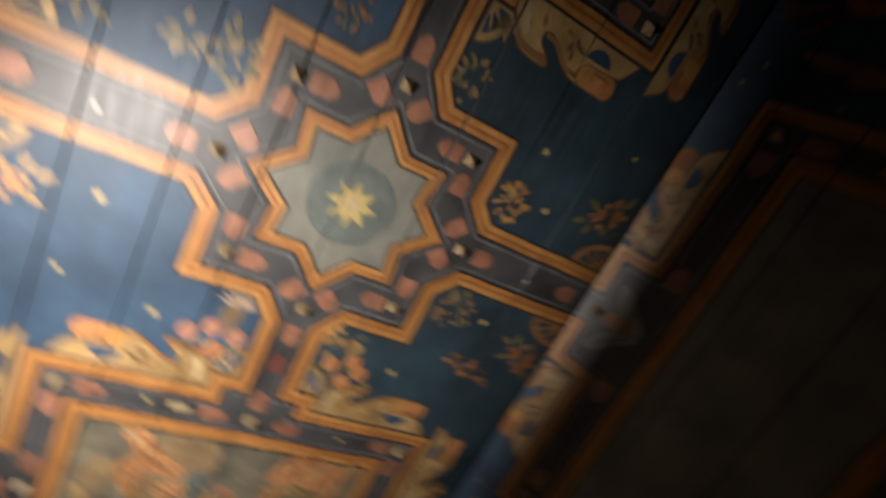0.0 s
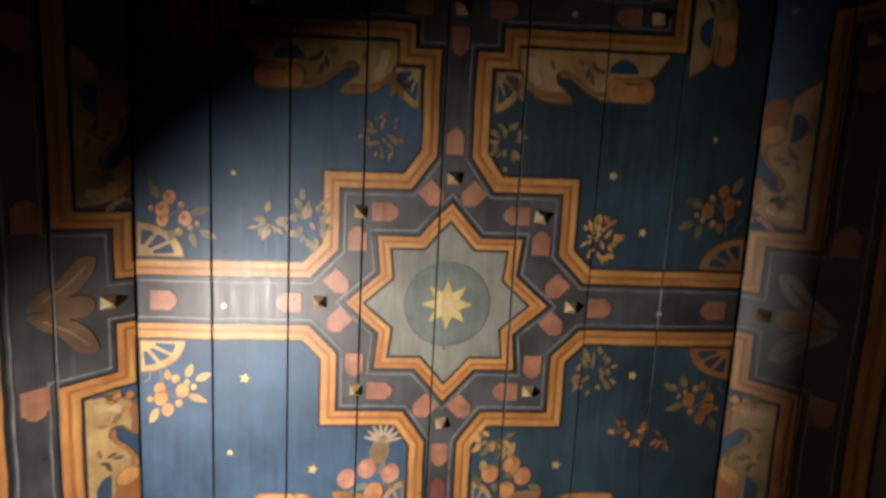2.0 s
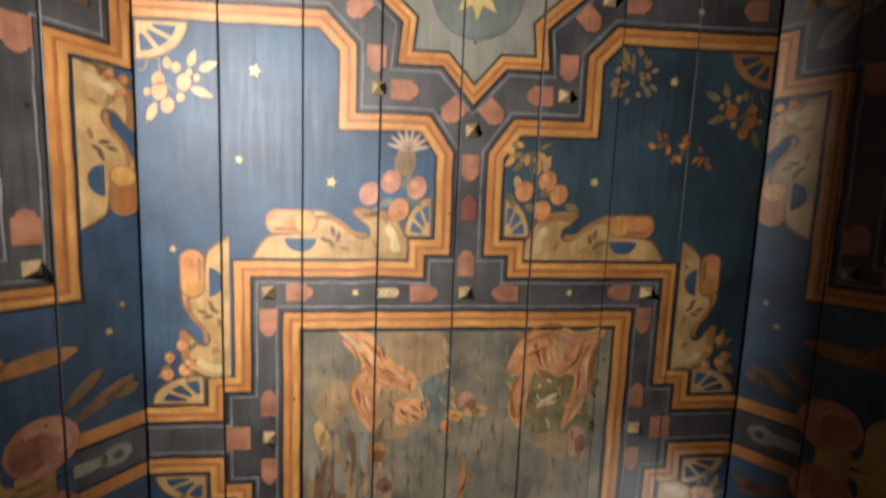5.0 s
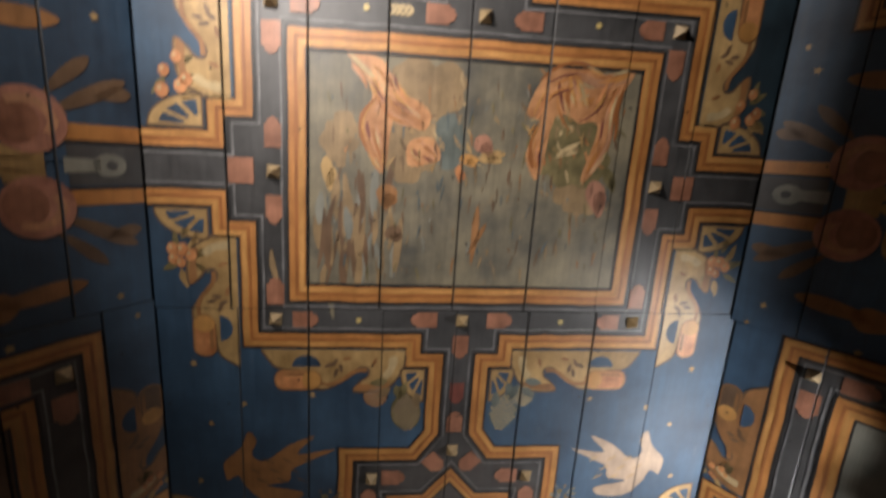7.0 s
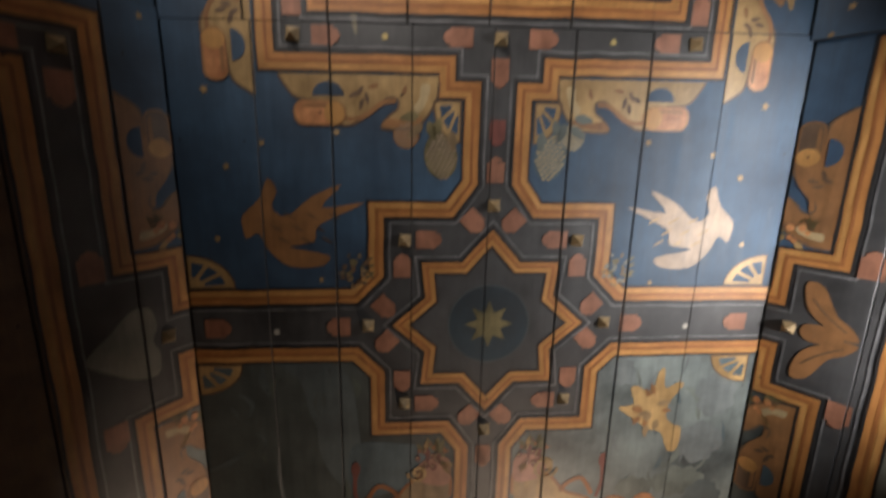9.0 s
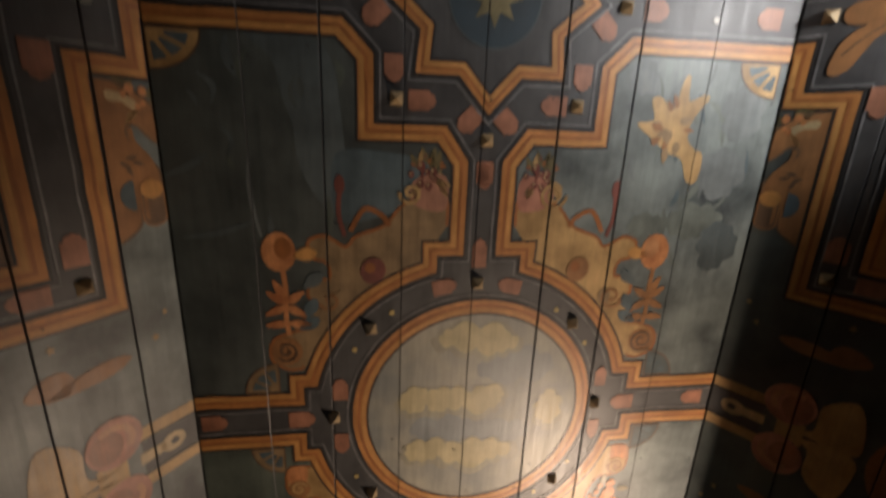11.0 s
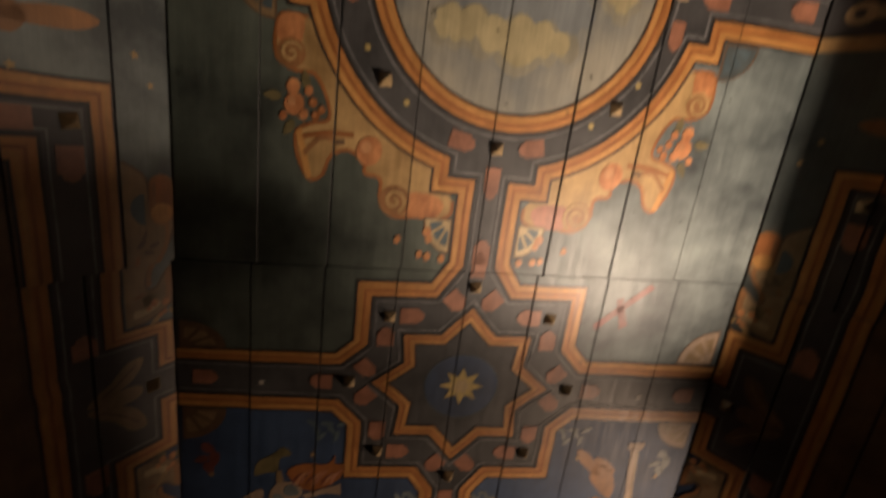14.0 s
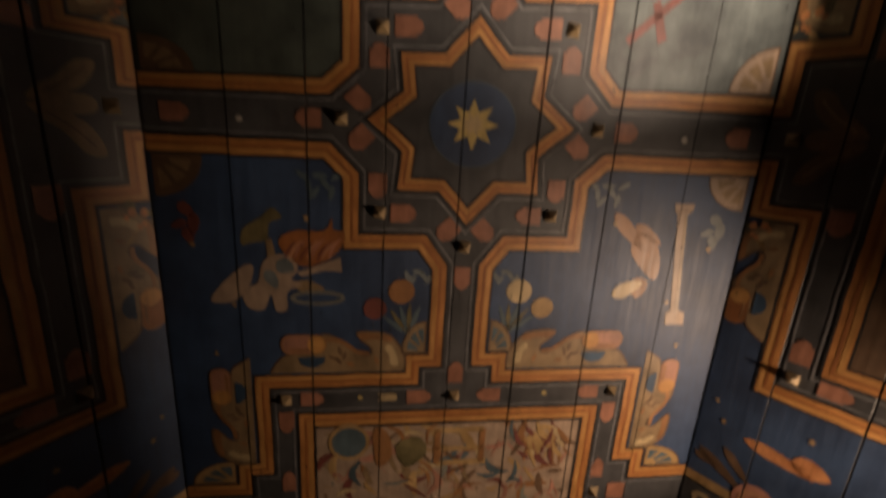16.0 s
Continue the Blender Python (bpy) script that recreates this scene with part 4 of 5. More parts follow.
# ---- cream spandrels round the roundel ----
for sx in (-1, 1):
    for d in (-1, 1):
        inner = arc(0, 0, 0.69, 71, 21, 12)
        if d < 0:
            outer = [(0.665, 0.235), (0.72, 0.225), (0.785, 0.27), (0.775, 0.35), (0.70, 0.385), (0.64, 0.40), (0.66, 0.46), (0.60, 0.49), (0.64, 0.53), (0.62, 0.59), (0.56, 0.60), (0.57, 0.66), (0.62, 0.68), (0.63, 0.74), (0.57, 0.76), (0.50, 0.72), (0.46, 0.76), (0.36, 0.80), (0.30, 0.87), (0.24, 0.90), (0.14, 0.91), (0.13, 0.80)]
        else:
            outer = [(0.665, 0.235), (0.745, 0.235), (0.765, 0.30), (0.755, 0.365), (0.70, 0.395), (0.64, 0.40), (0.60, 0.46), (0.585, 0.535), (0.64, 0.555), (0.69, 0.585), (0.685, 0.66), (0.645, 0.735), (0.60, 0.72), (0.575, 0.655), (0.52, 0.63), (0.46, 0.66), (0.455, 0.70), (0.40, 0.715), (0.395, 0.79), (0.345, 0.84), (0.26, 0.835), (0.20, 0.84), (0.14, 0.82), (0.135, 0.77)]
        poly = [(sx * x, C1 + d * y) for x, y in inner + smooth(outer, 4, False)]
        painted("painted_spandrel", FLAT, [poly], CREAM if d > 0 or sx > 0 else KHAKI, 2, "straw-coloured spandrel with scrolls and fruit")
        P = lambda x, y: (sx * x, C1 + d * y)
        edge = [P(*p) for p in smooth(outer, 4, False)]
        painted("painted_spandrel_edge", FLAT, strip(edge, -0.006, 0.006), RUST, 2.6)
        if d < 0:
            for x, y, r in ((0.727, 0.305, 0.058),):
                painted("painted_volute", FLAT, [disc(*P(x, y), r, None, 20)], TAN, 3)
                spiral(FLAT, *P(x, y), r * 0.85, 1.7, sx, 40, 0.2, UMBER, 5)
            berry(FLAT, *P(0.40, 0.628), 0.046, MAROON if sx < 0 else TAN, RUST)
            painted("painted_flower", FLAT, [disc(*P(0.715 if sx > 0 else 0.735, 0.70), 0.060, 0.074, 20)], FRUIT, 4)
            painted("painted_flower", FLAT, [disc(*P(0.70 if sx > 0 else 0.72, 0.715), 0.030, 0.040, 14)], CLOTH if sx > 0 else RUST, 5)
            stem(FLAT, [P(0.725, 0.64), P(0.718, 0.55), P(0.722, 0.45), P(0.715, 0.37)], 0.018, FRUIT if sx < 0 else TAN)
            for lx, ly, la in ((0.72, 0.50, -35), (0.72, 0.50, -145), (0.72, 0.52, -60), (0.72, 0.49, 25), (0.72, 0.49, 150), (0.715, 0.42, 175), (0.715, 0.42, 5)):
                leaf(FLAT, *P(lx, ly), la if sx > 0 else 180 - la, 0.085, 0.032, TAN if sx > 0 else FRUIT, 4)
            for lx, ly, la, m in ((0.585, 0.62, 40, MURK), (0.60, 0.70, 10, GOLD), (0.61, 0.52, 60, SLATE), (0.60, 0.44, 30, SLATE), (0.52, 0.55, 80, KHAKI)):
                leaf(FLAT, *P(lx, ly), la if sx > 0 else 180 - la, 0.09, 0.05, m, 4)
            spiral(FLAT, *P(0.56, 0.51), 0.045, 1.3, sx, 20, 0.25, TAN, 5)
            painted("painted_roll", FLAT, [smooth([P(0.14, 0.86), P(0.24, 0.87), P(0.27, 0.92), P(0.24, 0.975), P(0.14, 0.98)], 4)], ROSE if sx > 0 else DUSTY, 3)
            spiral(FLAT, *P(0.265, 0.92), 0.048, 1.6, sx, 0, 0.25, CREAM)
            stem(FLAT, [P(0.515, 0.93), P(0.52, 0.84), P(0.50, 0.76)], 0.016, MAROON)
            painted("painted_flower", FLAT, [disc(*P(0.515, 0.945), 0.018, 0.035, 12)], MAROON, 4)
            painted("painted_leaf", FLAT, strip(smooth([P(0.48, 0.78), P(0.43, 0.86), P(0.37, 0.84), P(0.34, 0.80)], 4, False), -0.009, 0.009), RUST, 4)
            posy(FLAT, *P(0.21, 1.02), 0.055, 0.035, 14, 0.018, (MAROON, LEAF, RUST), 71)
        else:
            painted("painted_roll", FLAT, [smooth([P(0.68, 0.235), P(0.75, 0.24), P(0.755, 0.31), P(0.69, 0.32)], 4)], FRUIT, 3)
            painted("painted_volute", FLAT, [disc(*P(0.715, 0.345), 0.046, None, 18)], TAN, 3.4)
            spiral(FLAT, *P(0.715, 0.345), 0.040, 1.5, sx, 200, 0.25, CREAM, 5)
            berry(FLAT, *P(0.70, 0.50), 0.032, FRUIT, CLOTH)
            for x, y, r in ((0.705, 0.445, 0.022), (0.655, 0.455, 0.014), (0.64, 0.49, 0.014), (0.67, 0.53, 0.016), (0.63, 0.53, 0.014), (0.735, 0.54, 0.013), (0.61, 0.51, 0.012)):
                berry(FLAT, *P(x, y), r, RUST if x < 0.65 else FRUIT, FRUIT)
            for lx, ly, la in ((0.74, 0.48, 0), (0.66, 0.45, -80), (0.70, 0.55, 60)):
                leaf(FLAT, *P(lx, ly), la if sx > 0 else 180 - la, 0.06, 0.03, LEAF, 4)
            for q0, q1, m in (((0.67, 0.60), (0.50, 0.58), RUST), ((0.665, 0.655), (0.56, 0.60), TAN), ((0.56, 0.61), (0.53, 0.605), UMBER)):
                painted("painted_scroll_shade", FLAT, strip(smooth([P(*q0), P((q0[0] + q1[0]) / 2, min(q0[1], q1[1])), P(*q1)], 4, False), -0.008, 0.008), m, 3.5)
            painted("painted_scroll_shade", FLAT, [[P(0.675, 0.57), P(0.692, 0.59), P(0.655, 0.735), P(0.635, 0.73)]], GOLD, 3.2)
            berry(FLAT, *P(0.445, 0.625), 0.044, FRUIT, CLOTH)
            painted("painted_volute", FLAT, [disc(*P(0.345, 0.785), 0.055, None, 20)], TAN, 3)
            spiral(FLAT, *P(0.345, 0.785), 0.048, 1.6, sx, 120, 0.26, CREAM, 5)
            painted("painted_roll", FLAT, [smooth([P(0.30, 0.755), P(0.20, 0.755), P(0.165, 0.79), P(0.20, 0.835), P(0.30, 0.83)], 4)], FRUIT if sx < 0 else ROSE, 2.9)
            fan(FLAT, *P(0.128, 0.835), sx, d, 0.10, PALE, 0.12)
            for x, y, r in ((0.215, 0.885, 0.016), (0.205, 0.91, 0.013), (0.32, 0.92, 0.012), (0.235, 0.965, 0.012), (0.205, 0.97, 0.013), (0.15, 0.975, 0.013)):
                berry(FLAT, *P(x, y), r, FRUIT, GOLD)
        fan(FLAT, *P(0.765, 0.132), sx, d, 0.125, KHAKI if sx < 0 else MURK, 0.12)
painted("painted_cross", FLAT, [[(0.505, 5.865), (0.525, 5.885), (0.735, 5.700), (0.715, 5.680)], [(0.585, 5.755), (0.61, 5.745), (0.655, 5.865), (0.625, 5.880)]], MAROON, 3, "faded maroon crossed staves on grey")

# ---- the worn scenes in the panels ----
g = random.Random(12)
for x, y, l, w, t, m in ((-0.18, -0.29, 0.13, 0.10, 30, KHAKI), (-0.24, -0.10, 0.10, 0.12, 80, KHAKI), (0.34, -0.12, 0.15, 0.12, 30, LEAF), (-0.46, -0.12, 0.05, 0.10, 90, KHAKI), (0.40, 0.05, 0.10, 0.06, 100, KHAKI)):
    cloud(FLAT, x, R1 + y, l, w, m, int(100 * x) + 7, 1.5 + 0.05 * len(bpy.data.meshes) % 0.4)
P = lambda pts: [(x, R1 + y) for x, y in pts]
cloth(FLAT, P([(-0.45, -0.40), (-0.38, -0.39), (-0.32, -0.37), (-0.28, -0.29), (-0.20, -0.25), (-0.16, -0.21), (-0.18, -0.16), (-0.25, -0.175), (-0.29, -0.18), (-0.31, -0.02), (-0.35, -0.04), (-0.40, -0.175), (-0.36, -0.255), (-0.38, -0.315)]), [(P([(-0.43, -0.39), (-0.35, -0.33), (-0.29, -0.24), (-0.20, -0.19)]), 0.11), (P([(-0.32, -0.26), (-0.37, -0.18), (-0.35, -0.09), (-0.32, -0.03)]), 0.07)], 1)
cloth(FLAT, P([(-0.23, -0.12), (-0.15, -0.135), (-0.12, -0.07), (-0.16, -0.05), (-0.23, -0.04)]), [(P([(-0.22, -0.12), (-0.18, -0.08), (-0.14, -0.06)]), 0.07)], 2)
cloth(FLAT, P([(0.17, -0.235), (0.20, -0.325), (0.25, -0.385), (0.35, -0.395), (0.43, -0.375), (0.54, -0.395), (0.49, -0.285), (0.48, -0.135), (0.42, -0.025), (0.39, -0.025), (0.43, -0.20), (0.36, -0.215), (0.27, -0.225), (0.235, -0.01), (0.18, -0.095), (0.22, -0.205)]), [(P([(0.19, -0.22), (0.23, -0.32), (0.32, -0.37), (0.42, -0.35), (0.52, -0.385)]), 0.09), (P([(0.30, -0.37), (0.32, -0.30), (0.36, -0.23), (0.42, -0.27), (0.45, -0.35)]), 0.13), (P([(0.50, -0.36), (0.47, -0.26), (0.46, -0.14), (0.41, -0.04)]), 0.06), (P([(0.22, -0.21), (0.20, -0.13), (0.22, -0.05)]), 0.05)], 3)
painted("painted_patch", FLAT, [smooth(P([(-0.14, -0.19), (-0.06, -0.21), (-0.05, -0.06), (-0.12, -0.04)]), 4)], VERDITER, 2)
for k in range(90):
    x, y = g.gauss(0.32, 0.11) if k % 3 else g.gauss(-0.2, 0.12), R1 + g.gauss(-0.14, 0.10)
    if abs(x) < 0.53 and y > R1 - 0.38:
        swirl(FLAT, x, y, g.uniform(0.008, 0.03), g.uniform(0.002, 0.006), g.gauss(70, 35), g.uniform(-0.4, 0.4), g.choice((CREAM, KHAKI, TAN, KHAKI, LEAF, UMBER, FRUIT, PALE)), 2.6)
for x, y, l, w, t, m in ((-0.30, 0.07, 0.045, 0.035, 90, TAN), (-0.02, -0.07, 0.035, 0.018, 0, GOLD), (0.06, -0.085, 0.05, 0.02, -15, CREAM), (0.03, -0.12, 0.04, 0.03, 40, DUSTY), (-0.05, -0.02, 0.03, 0.014, 80, FRUIT), (0.02, 0.20, 0.11, 0.012, 92, TAN), (0.33, -0.12, 0.05, 0.011, -35, PALE), (0.46, 0.05, 0.07, 0.035, 70, DUSTY), (0.50, -0.02, 0.05, 0.02, 60, LEAF), (-0.50, 0.0, 0.06, 0.02, 80, CREAM), (-0.27, 0.20, 0.03, 0.03, 60, UMBER)):
    blob(FLAT, x, R1 + y, [(0, 0, l, w, t), (0.01, 0.012, l * 0.6, w * 0.7, t + 25)], m, "painted_patch", 3)
for k in range(60):
    swirl(FLAT, g.gauss(-0.43, 0.07), R1 + g.gauss(0.24, 0.10), g.uniform(0.05, 0.12), g.uniform(0.006, 0.016), g.gauss(88, 8), g.uniform(-0.1, 0.1), g.choice((KHAKI, OLIVE, STONE, UMBER)), 2 + 0.02 * (k % 20))
for k in range(230):
    x, y = g.uniform(-0.52, 0.52), R1 + g.uniform(-0.32, 0.36)
    l = g.uniform(0.006, 0.035)
    blob(FLAT, x, y, [(0, 0, l, g.uniform(0.0015, 0.004), g.gauss(90, 8))], g.choice((KHAKI, TAN, UMBER, LEAF, UMBER, KHAKI, MURK, STONE)), "painted_fleck", 3)
for k in range(300):
    x, y = g.uniform(-0.53, 0.53), R2 + g.uniform(-0.37, 0.37)
    l = g.uniform(0.014, 0.07)
    swirl(FLAT, x, y, l, l * g.uniform(0.10, 0.32), g.uniform(0, 180), g.uniform(-0.6, 0.6), g.choice((CREAM, PALE, TAN, CREAM, DUSTY, ROSE, STONE, TAN, UMBER, KHAKI, SLATE, MAROON, DUSTY, UMBER)), 2 + 0.15 * (k % 14))
painted("painted_oval", FLAT, [disc(-0.43, R2 - 0.32, 0.078, 0.085, 24)], SLATE, 5, "blue oval with a straw rim")
painted("painted_oval_rim", FLAT, strip(disc(-0.43, R2 - 0.315, 0.078, 0.08, 24), -0.007, 0.007, True), CREAM, 5.4)
painted("painted_patch", FLAT, [smooth([(-0.33, R2 - 0.37), (-0.27, R2 - 0.36), (-0.25, R2 - 0.24), (-0.31, R2 - 0.19)], 4)], TAN, 5)
painted("painted_patch", FLAT, [smooth([(-0.23, R2 - 0.30), (-0.14, R2 - 0.33), (-0.10, R2 - 0.25), (-0.17, R2 - 0.18), (-0.22, R2 - 0.22)], 4)], LEAF, 5)
for q in ((-0.07, 0.14, -0.37, -0.345), (-0.065, 0.145, -0.275, -0.255), (-0.06, 0.16, -0.205, -0.18), (-0.07, -0.045, -0.36, -0.19), (0.125, 0.15, -0.36, -0.19)):
    painted("painted_bar", FLAT, [[(q[0], R2 + q[2]), (q[1], R2 + q[2]), (q[1], R2 + q[3]), (q[0], R2 + q[3])]], CREAM if q[1] - q[0] > 0.1 else TAN, 5)
for k in range(26):
    swirl(FLAT, g.uniform(0.30, 0.50), R2 + g.uniform(-0.36, -0.20), g.uniform(0.03, 0.07), g.uniform(0.006, 0.016), g.gauss(60, 22), g.uniform(-0.4, 0.4), g.choice((PALE, CREAM, CREAM, TAN, MAROON)), 5 + 0.1 * (k % 8))

# ---- the slopes: dark frames at the stars, volutes at the panels ----
for chart in (WEST, EAST):
    hand = chart.side
    for cy in (S1, S2, S3):
        fy = 0.985
        top = [(-0.03, cy - 0.105), (0.036, cy - 0.105), (0.036, cy - 0.275), (0.195, cy - 0.275), (0.195, cy - fy), (DEPTH + 0.1, cy - fy)]
        low = [(p[0], 2 * cy - p[1]) for p in top]
        # the east slope's cloud is painted darker to stand in for its shade
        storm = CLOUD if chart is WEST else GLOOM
        sky_top = storm if cy == S3 else BLUE
        sky_low = storm if cy == S2 else (DEEP if cy == S3 else BLUE)
        mid_top, mid_low = cy - 1.545, cy + 1.545
        for line, sky, far in ((top, sky_top, mid_top), (low, sky_low, mid_low)):
            ground = line + [(DEPTH + 0.1, far), (-0.03, far)]
            painted("painted_ground", chart, [ground], sky, 1)
            border(chart, line, 1 if area(ground) > 0 else -1)
        frame_in = [(0.375, cy - 0.83), (DEPTH - 0.18, cy - 0.83), (DEPTH - 0.18, cy + 0.83), (0.375, cy + 0.83)]
        painted("painted_panel", chart, [frame_in], STONE if chart is EAST and cy != S3 else UMBER, 1, "faded painted panel in the slope's frame")
        border(chart, frame_in, 1 if area(frame_in) > 0 else -1, True, 0.028)
        for q in (-1, 1):
            d = q
            studs.append((chart, 0.272, cy + q * 0.905))
            cartouche(chart, 0.275, cy + q * 0.285, 90 * q, 0.10, 0.068)
            cartouche(chart, 0.278, cy + q * 0.79, -90 * q, 0.10, 0.065)
            cartouche(chart, 0.40, cy + q * 0.905, 0, 0.10, 0.06)
            cartouche(chart, 0.62, cy + q * 0.905, 180, 0.10, 0.06)
            # scroll between the frame and the edge
            scroll(chart, 0.158, cy + q * 0.315, 90 * q, q, 0.92, KHAKI if cy == S3 else (CREAM if cy == S1 else TAN), UMBER if cy == S2 else RUST)
            fruit_spray(chart, 0.05, cy + q * 0.36, 0.045, 5, 0.011, 51)
        studs.append((chart, 0.085, cy))
        tone = ({S1: STONE, S2: TAN, S3: UMBER} if chart is EAST else {S1: UMBER, S2: UMBER, S3: KHAKI})[cy]
        if chart is WEST and cy == S2:
            heart = smooth([(0.135, cy), (0.118, cy - 0.05), (0.135, cy - 0.115), (0.19, cy - 0.12), (0.25, cy - 0.07), (0.325, cy), (0.25, cy + 0.075), (0.19, cy + 0.115), (0.13, cy + 0.12), (0.118, cy + 0.05)], 4)
            painted("painted_blossom", chart, [heart], STONE, 4, "grey heart-shaped leaf in the frame's middle")
        else:
            wing = 1.2 if cy == S2 else 1.0
            label = "three-petalled blossom in the frame's middle"
            for q in (-1, 1):
                petal = smooth([(0.285, cy + q * 0.008), (0.255, cy + q * 0.055), (0.215, cy + q * 0.085), (0.165, cy + q * 0.15 * wing), (0.115, cy + q * 0.155 * wing), (0.125, cy + q * 0.105), (0.155, cy + q * 0.06), (0.19, cy + q * 0.035), (0.22, cy + q * 0.006)], 4)
                painted("painted_petal", chart, [petal], tone, 4, label)
                painted("painted_petal_vein", chart, strip(smooth([(0.25, cy + q * 0.03), (0.19, cy + q * 0.075), (0.14, cy + q * 0.13)], 4, False), -0.003, 0.003), UMBER if tone is not UMBER else KHAKI, 5)
                label = ""
            painted("painted_petal", chart, [smooth([(0.24, cy - 0.02), (0.18, cy - 0.036), (0.135, cy - 0.028), (0.12, cy), (0.135, cy + 0.028), (0.18, cy + 0.036), (0.24, cy + 0.02)], 4)], TAN if tone is STONE else tone, 4.3)
    for cy, sky in ((R1, BLUE), (C1, CLOUD), (R2, DEEP), (R0, BLUE)):
        painted("painted_band", chart, [[(-0.03, cy - 0.06), (0.20, cy - 0.06), (0.20, cy + 0.06), (-0.03, cy + 0.06)]], CHAR, 2)
        for q in (-1, 1):
            painted("painted_border", chart, [[(-0.03, cy + q * 0.072), (0.21, cy + q * 0.072), (0.21, cy + q * 0.118), (-0.03, cy + q * 0.118)]], ORANGE if cy == R1 else CREAM, 3)
            painted("painted_line", chart, [[(-0.03, cy + q * 0.064), (0.21, cy + q * 0.064), (0.21, cy + q * 0.072), (-0.03, cy + q * 0.072)]], BLACK, 4)
            painted("painted_volute", chart, [disc(0.275, cy + q * 0.118, 0.085, 0.088, 28)], ROSE, 5, "rose volute with a pale curl")
            painted("painted_volute_heart", chart, [disc(0.30, cy + q * 0.112, 0.050, 0.056, 22)], RED, 5.6)
            painted("painted_volute_curl", chart, strip(smooth([(0.235, cy + q * 0.085), (0.222, cy + q * 0.118), (0.238, cy + q * 0.155), (0.275, cy + q * 0.172), (0.315, cy + q * 0.165)], 5, False), -0.011, 0.011), SALMON, 6)
            painted("painted_spandrel", chart, [smooth([(0.27, cy + q * 0.02), (0.36, cy + q * 0.04), (0.37, cy + q * 0.16), (0.46, cy + q * 0.22), (0.50, cy + q * 0.10), (0.48, cy)], 4)], CREAM, 4)
            if cy != C1:
                blob(chart, 0.13, cy + q * 0.20, [(0, 0, 0.11, 0.022, -30 * q), (0.05, q * 0.05, 0.08, 0.018, -45 * q), (-0.06, q * 0.01, 0.05, 0.02, 10)], UMBER if cy != C1 else TAN, "painted_leaf", 3)
            blob(chart, 0.30, cy + q * 0.37, [(0, 0, 0.12, 0.026, 8), (0.10, q * 0.015, 0.06, 0.04, 0)], TAN if cy != R2 else FRUIT, "painted_motif", 3)
            for x, y, r in ((0.10, 0.42, 0.014), (0.06, 0.50, 0.012), (0.38, 0.50, 0.014)):
                star(chart, x, cy + q * y, r, 5, 0.45, 10, CREAM)
        painted("painted_spandrel", chart, [[(0.25, cy - 0.05), (0.34, cy - 0.05), (0.34, cy + 0.05), (0.25, cy + 0.05)]], CREAM, 4)
        painted("painted_key", chart, [disc(0.095, cy, 0.045, 0.036, 18), [(0.12, cy - 0.018), (0.21, cy - 0.022), (0.21, cy + 0.022), (0.12, cy + 0.018)]], STONE if cy == R1 else PALE, 4)
        painted("painted_dot", chart, [disc(0.09, cy, 0.016, 0.014, 12)], CHAR, 5)
        for s2 in ((0.02, 0.0), (0.70, 0.0)):
            blob(chart, 0.62 + s2[0] * 0.2, cy, [(0, 0, 0.10, 0.14, 0)], TAN, "painted_motif", 3)

# nail heads along the boards
g = random.Random(40)
for chart in (FLAT, WEST, EAST):
    for cell in chart.cells:
        y = cell[2] + g.uniform(0.1, 0.5)
        while y < cell[3] - 0.1:
            for a in (cell[0] + 0.03, cell[1] - 0.03):
                if -1.3 < y < 8.3 and g.random() < 0.5:
                    painted("nail_head", chart, [disc(a + g.uniform(-0.01, 0.01), y + g.uniform(-0.03, 0.03), 0.0042, None, 7)], BLACK, 7)
            y += g.uniform(0.7, 1.0)

# ---- gilt pyramid studs ----
bm = bmesh.new()
w, h = 0.021, 0.030
low = [bm.verts.new((x * w, y * w, 0.012)) for x, y in ((-1, -1), (1, -1), (1, 1), (-1, 1))]
rim = [bm.verts.new((x * w, y * w, -0.005)) for x, y in ((-1, -1), (1, -1), (1, 1), (-1, 1))]
tip = [bm.verts.new((x * 0.0025, y * 0.0025, -0.005 - h)) for x, y in ((-1, -1), (1, -1), (1, 1), (-1, 1))]
for a, b in ((low, rim), (rim, tip)):
    for i in range(4):
        bm.faces.new((a[i], a[(i + 1) % 4], b[(i + 1) % 4], b[i]))
bm.faces.new(tip)
bm.faces.new(low[::-1])
bmesh.ops.recalc_face_normals(bm, faces=bm.faces)
stud_mesh = bpy.data.meshes.new("pyramid_stud")
bm.to_mesh(stud_mesh)
bm.free()
stud_mesh.materials.append(STUD)
for k, (chart, a, y) in enumerate(studs):
    cell = next((c for c in chart.cells if c[0] - 0.01 <= a <= c[1] + 0.01 and c[2] <= y <= c[3]), None)
    if cell is None:
        continue
    ob = tagged(new("pyramid_stud", stud_mesh), "small gilt wooden pyramid stud nailed to the painted boards", "stud", "gilt studs of the ceiling")
    lean = 0 if not chart.side else (-1 if chart.side > 0 else 1) * math.degrees(SLOPE)
    px, py, pz = chart.place(a, y, 0.0, cell)
    ob.matrix_world = pose(px, py, pz, 0, -lean, 0) @ pose(0, 0, 0, 0, 0, rng.uniform(-7, 7))


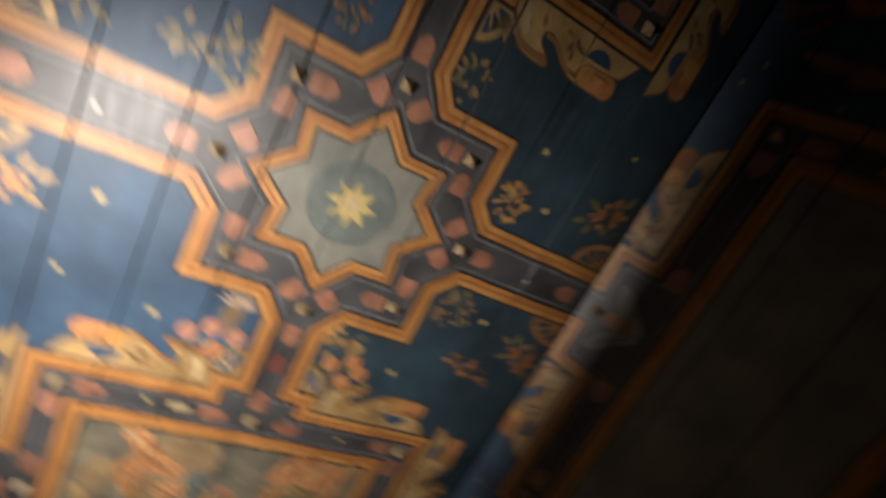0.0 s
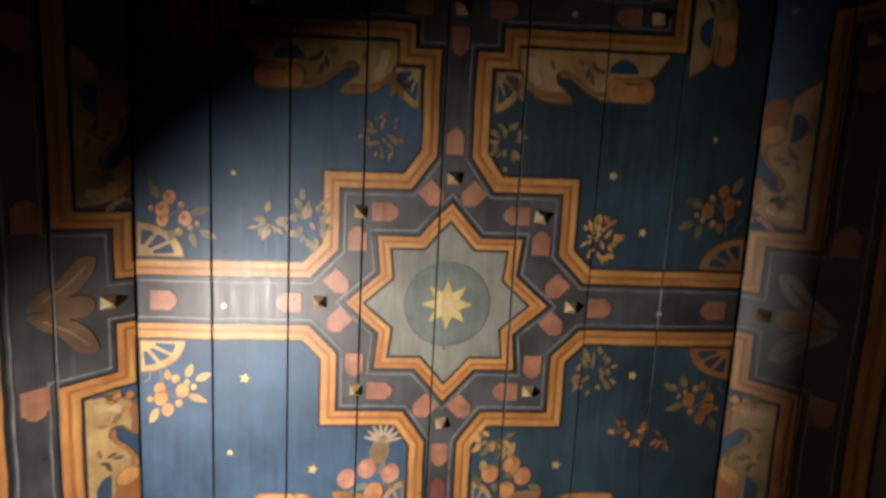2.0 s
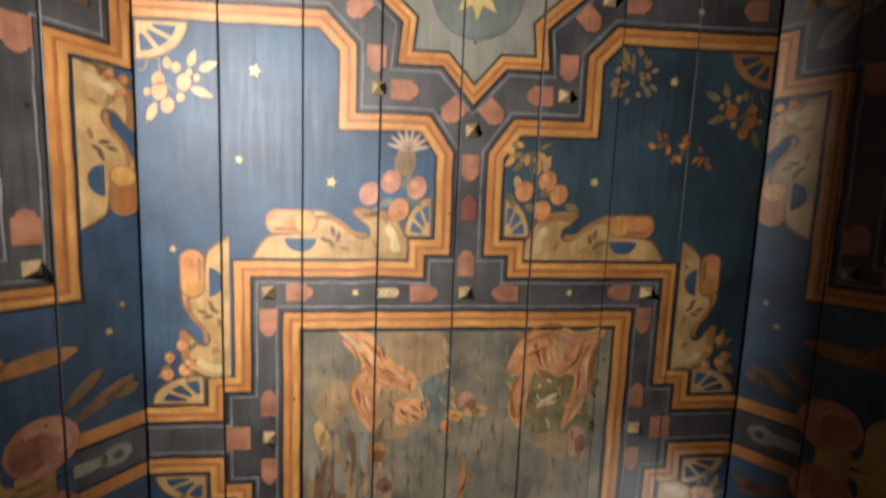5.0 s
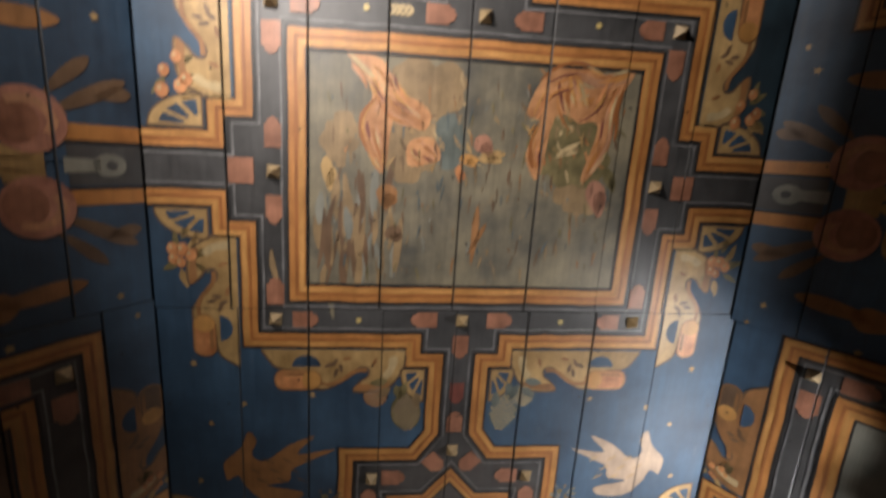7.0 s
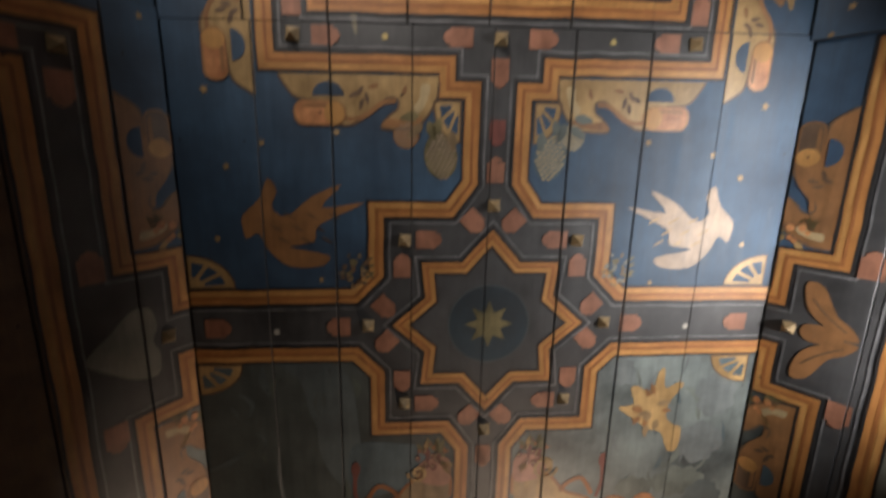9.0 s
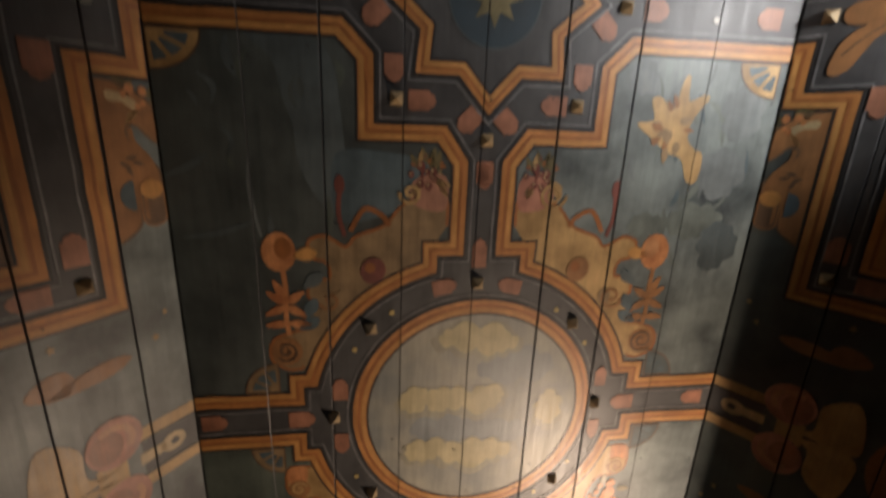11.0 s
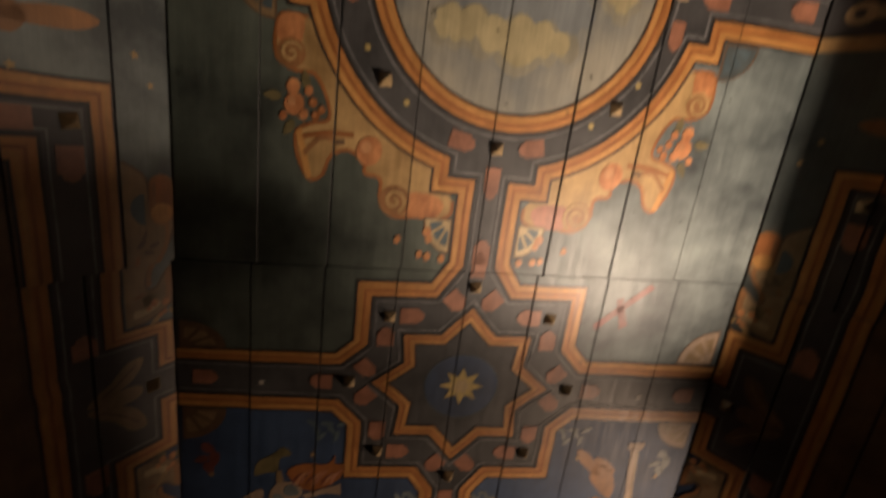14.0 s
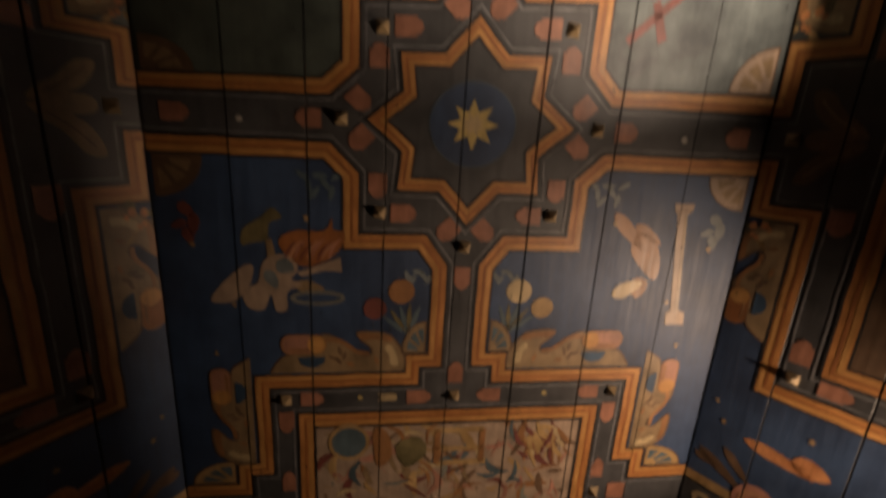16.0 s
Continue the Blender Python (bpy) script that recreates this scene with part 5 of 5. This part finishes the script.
# ---- plain room below and a dark loft above, never in view ----
def slab(name, lo, hi, material, label, category):
    bm = bmesh.new()
    bmesh.ops.create_cube(bm, size=1)
    for v in bm.verts:
        v.co = [lo[i] + (v.co[i] + 0.5) * (hi[i] - lo[i]) for i in range(3)]
    me = bpy.data.meshes.new(name)
    bm.to_mesh(me)
    bm.free()
    me.materials.append(material)
    return tagged(new(name, me), label, category, kind="structure")


XW = 1.09 + DEPTH * math.cos(SLOPE)
ZW = ZC - DEPTH * math.sin(SLOPE)
slab("floor", (-XW - 0.3, Y0 - 0.3, -0.1), (XW + 0.3, Y1 + 0.3, 0), PLANK, "dark plank floor of the room", "floor")
slab("wall_west", (-XW - 0.25, Y0 - 0.3, 0), (-XW + 0.02, Y1 + 0.3, ZW + 0.03), PLASTER, "plain plaster wall below the slope", "wall")
slab("wall_east", (XW - 0.02, Y0 - 0.3, 0), (XW + 0.25, Y1 + 0.3, ZW + 0.03), PLASTER, "plain plaster wall below the slope", "wall")
slab("wall_north", (-XW - 0.3, Y0 - 0.3, 0), (XW + 0.3, Y0, ZC + 0.2), PLASTER, "plain plaster end wall", "wall")
slab("wall_south", (-XW - 0.3, Y1, 0), (XW + 0.3, Y1 + 0.3, ZC + 0.2), PLASTER, "plain plaster end wall", "wall")
slab("loft_floor", (-XW - 0.3, Y0 - 0.3, ZC + 0.06), (XW + 0.3, Y1 + 0.3, ZC + 0.2), PLANK, "dark loft boards behind the ceiling", "ceiling")
slab("wall_loft_west", (-XW - 0.3, Y0 - 0.3, ZW), (-XW - 0.1, Y1 + 0.3, ZC + 0.1), PLANK, "dark boards behind the slope", "wall")
slab("wall_loft_east", (XW + 0.1, Y0 - 0.3, ZW), (XW + 0.3, Y1 + 0.3, ZC + 0.1), PLANK, "dark boards behind the slope", "wall")

# black flaps on brackets, added out of view to keep the spots off the slopes
def shield(foot, head, y0, y1, side):
    bm = bmesh.new()
    section = [foot, head, (head[0] + 0.003 * side, head[1]), (foot[0] + 0.004 * side, foot[1])]
    ends = [[bm.verts.new((x, y, z)) for x, z in section] for y in (y0, y1)]
    for i in range(4):
        bm.faces.new((ends[0][i], ends[0][(i + 1) % 4], ends[1][(i + 1) % 4], ends[1][i]))
    bm.faces.new(ends[0])
    bm.faces.new(ends[1][::-1])
    for f in (0.15, 0.85):
        r = bmesh.ops.create_cube(bm, size=1)
        y = y0 + f * (y1 - y0)
        for v in r["verts"]:
            v.co = (foot[0] + (v.co.x + 0.5) * (side * XW - foot[0]), y + v.co.y * 0.02, foot[1] + 0.01 + v.co.z * 0.02)
    bmesh.ops.recalc_face_normals(bm, faces=bm.faces)
    me = bpy.data.meshes.new("added_beam_flap")
    bm.to_mesh(me)
    bm.free()
    me.materials.append(BLACK)
    tagged(new("added_beam_flap", me), "unseen black flap added to keep a spotlight off a slope", "lamp shield", "flaps of the wall spotlights")


shield((1.122, 1.86), (1.077, 2.30), 4.9, 6.6, 1)


# low plate added out of view to trim the south spot's beam on the west side
def lip(middle, size, bracket_y=None):
    bm = bmesh.new()
    bmesh.ops.create_cube(bm, size=1)
    for v in bm.verts:
        v.co = [middle[i] + v.co[i] * size[i] for i in range(3)]
    if bracket_y:
        for v in bmesh.ops.create_cube(bm, size=1)["verts"]:
            v.co = (middle[0] + (v.co.x + 0.5) * (XW - middle[0]), bracket_y + v.co.y * 0.012, middle[2] - size[2] / 2 + 0.008 + v.co.z * 0.012)
    bmesh.ops.bevel(bm, geom=bm.edges[:], offset=0.0008, segments=1, affect="EDGES")
    me = bpy.data.meshes.new("added_beam_lip")
    bm.to_mesh(me)
    bm.free()
    me.materials.append(BLACK)
    tagged(new("added_beam_lip", me), "unseen low black lip added to cut a spotlight's beam", "lamp shield", "flaps of the wall spotlights")


lip((0.93, 5.90, 1.915), (0.30, 0.004, 0.125))
lip((0.90, 6.132, 1.960), (0.004, 0.264, 0.140), 6.25)
shield((-1.0, 1.84), (-1.0, 2.006), -0.5, 1.1, -1)
shield((1.22, 2.26), (1.22, 2.393), 1.7, 2.6, 1)
shield((1.27, 2.10), (1.27, 2.256), 2.62, 3.4, 1)
shield((1.43, 1.93), (1.43, 2.08), 6.6, 7.6, 1)
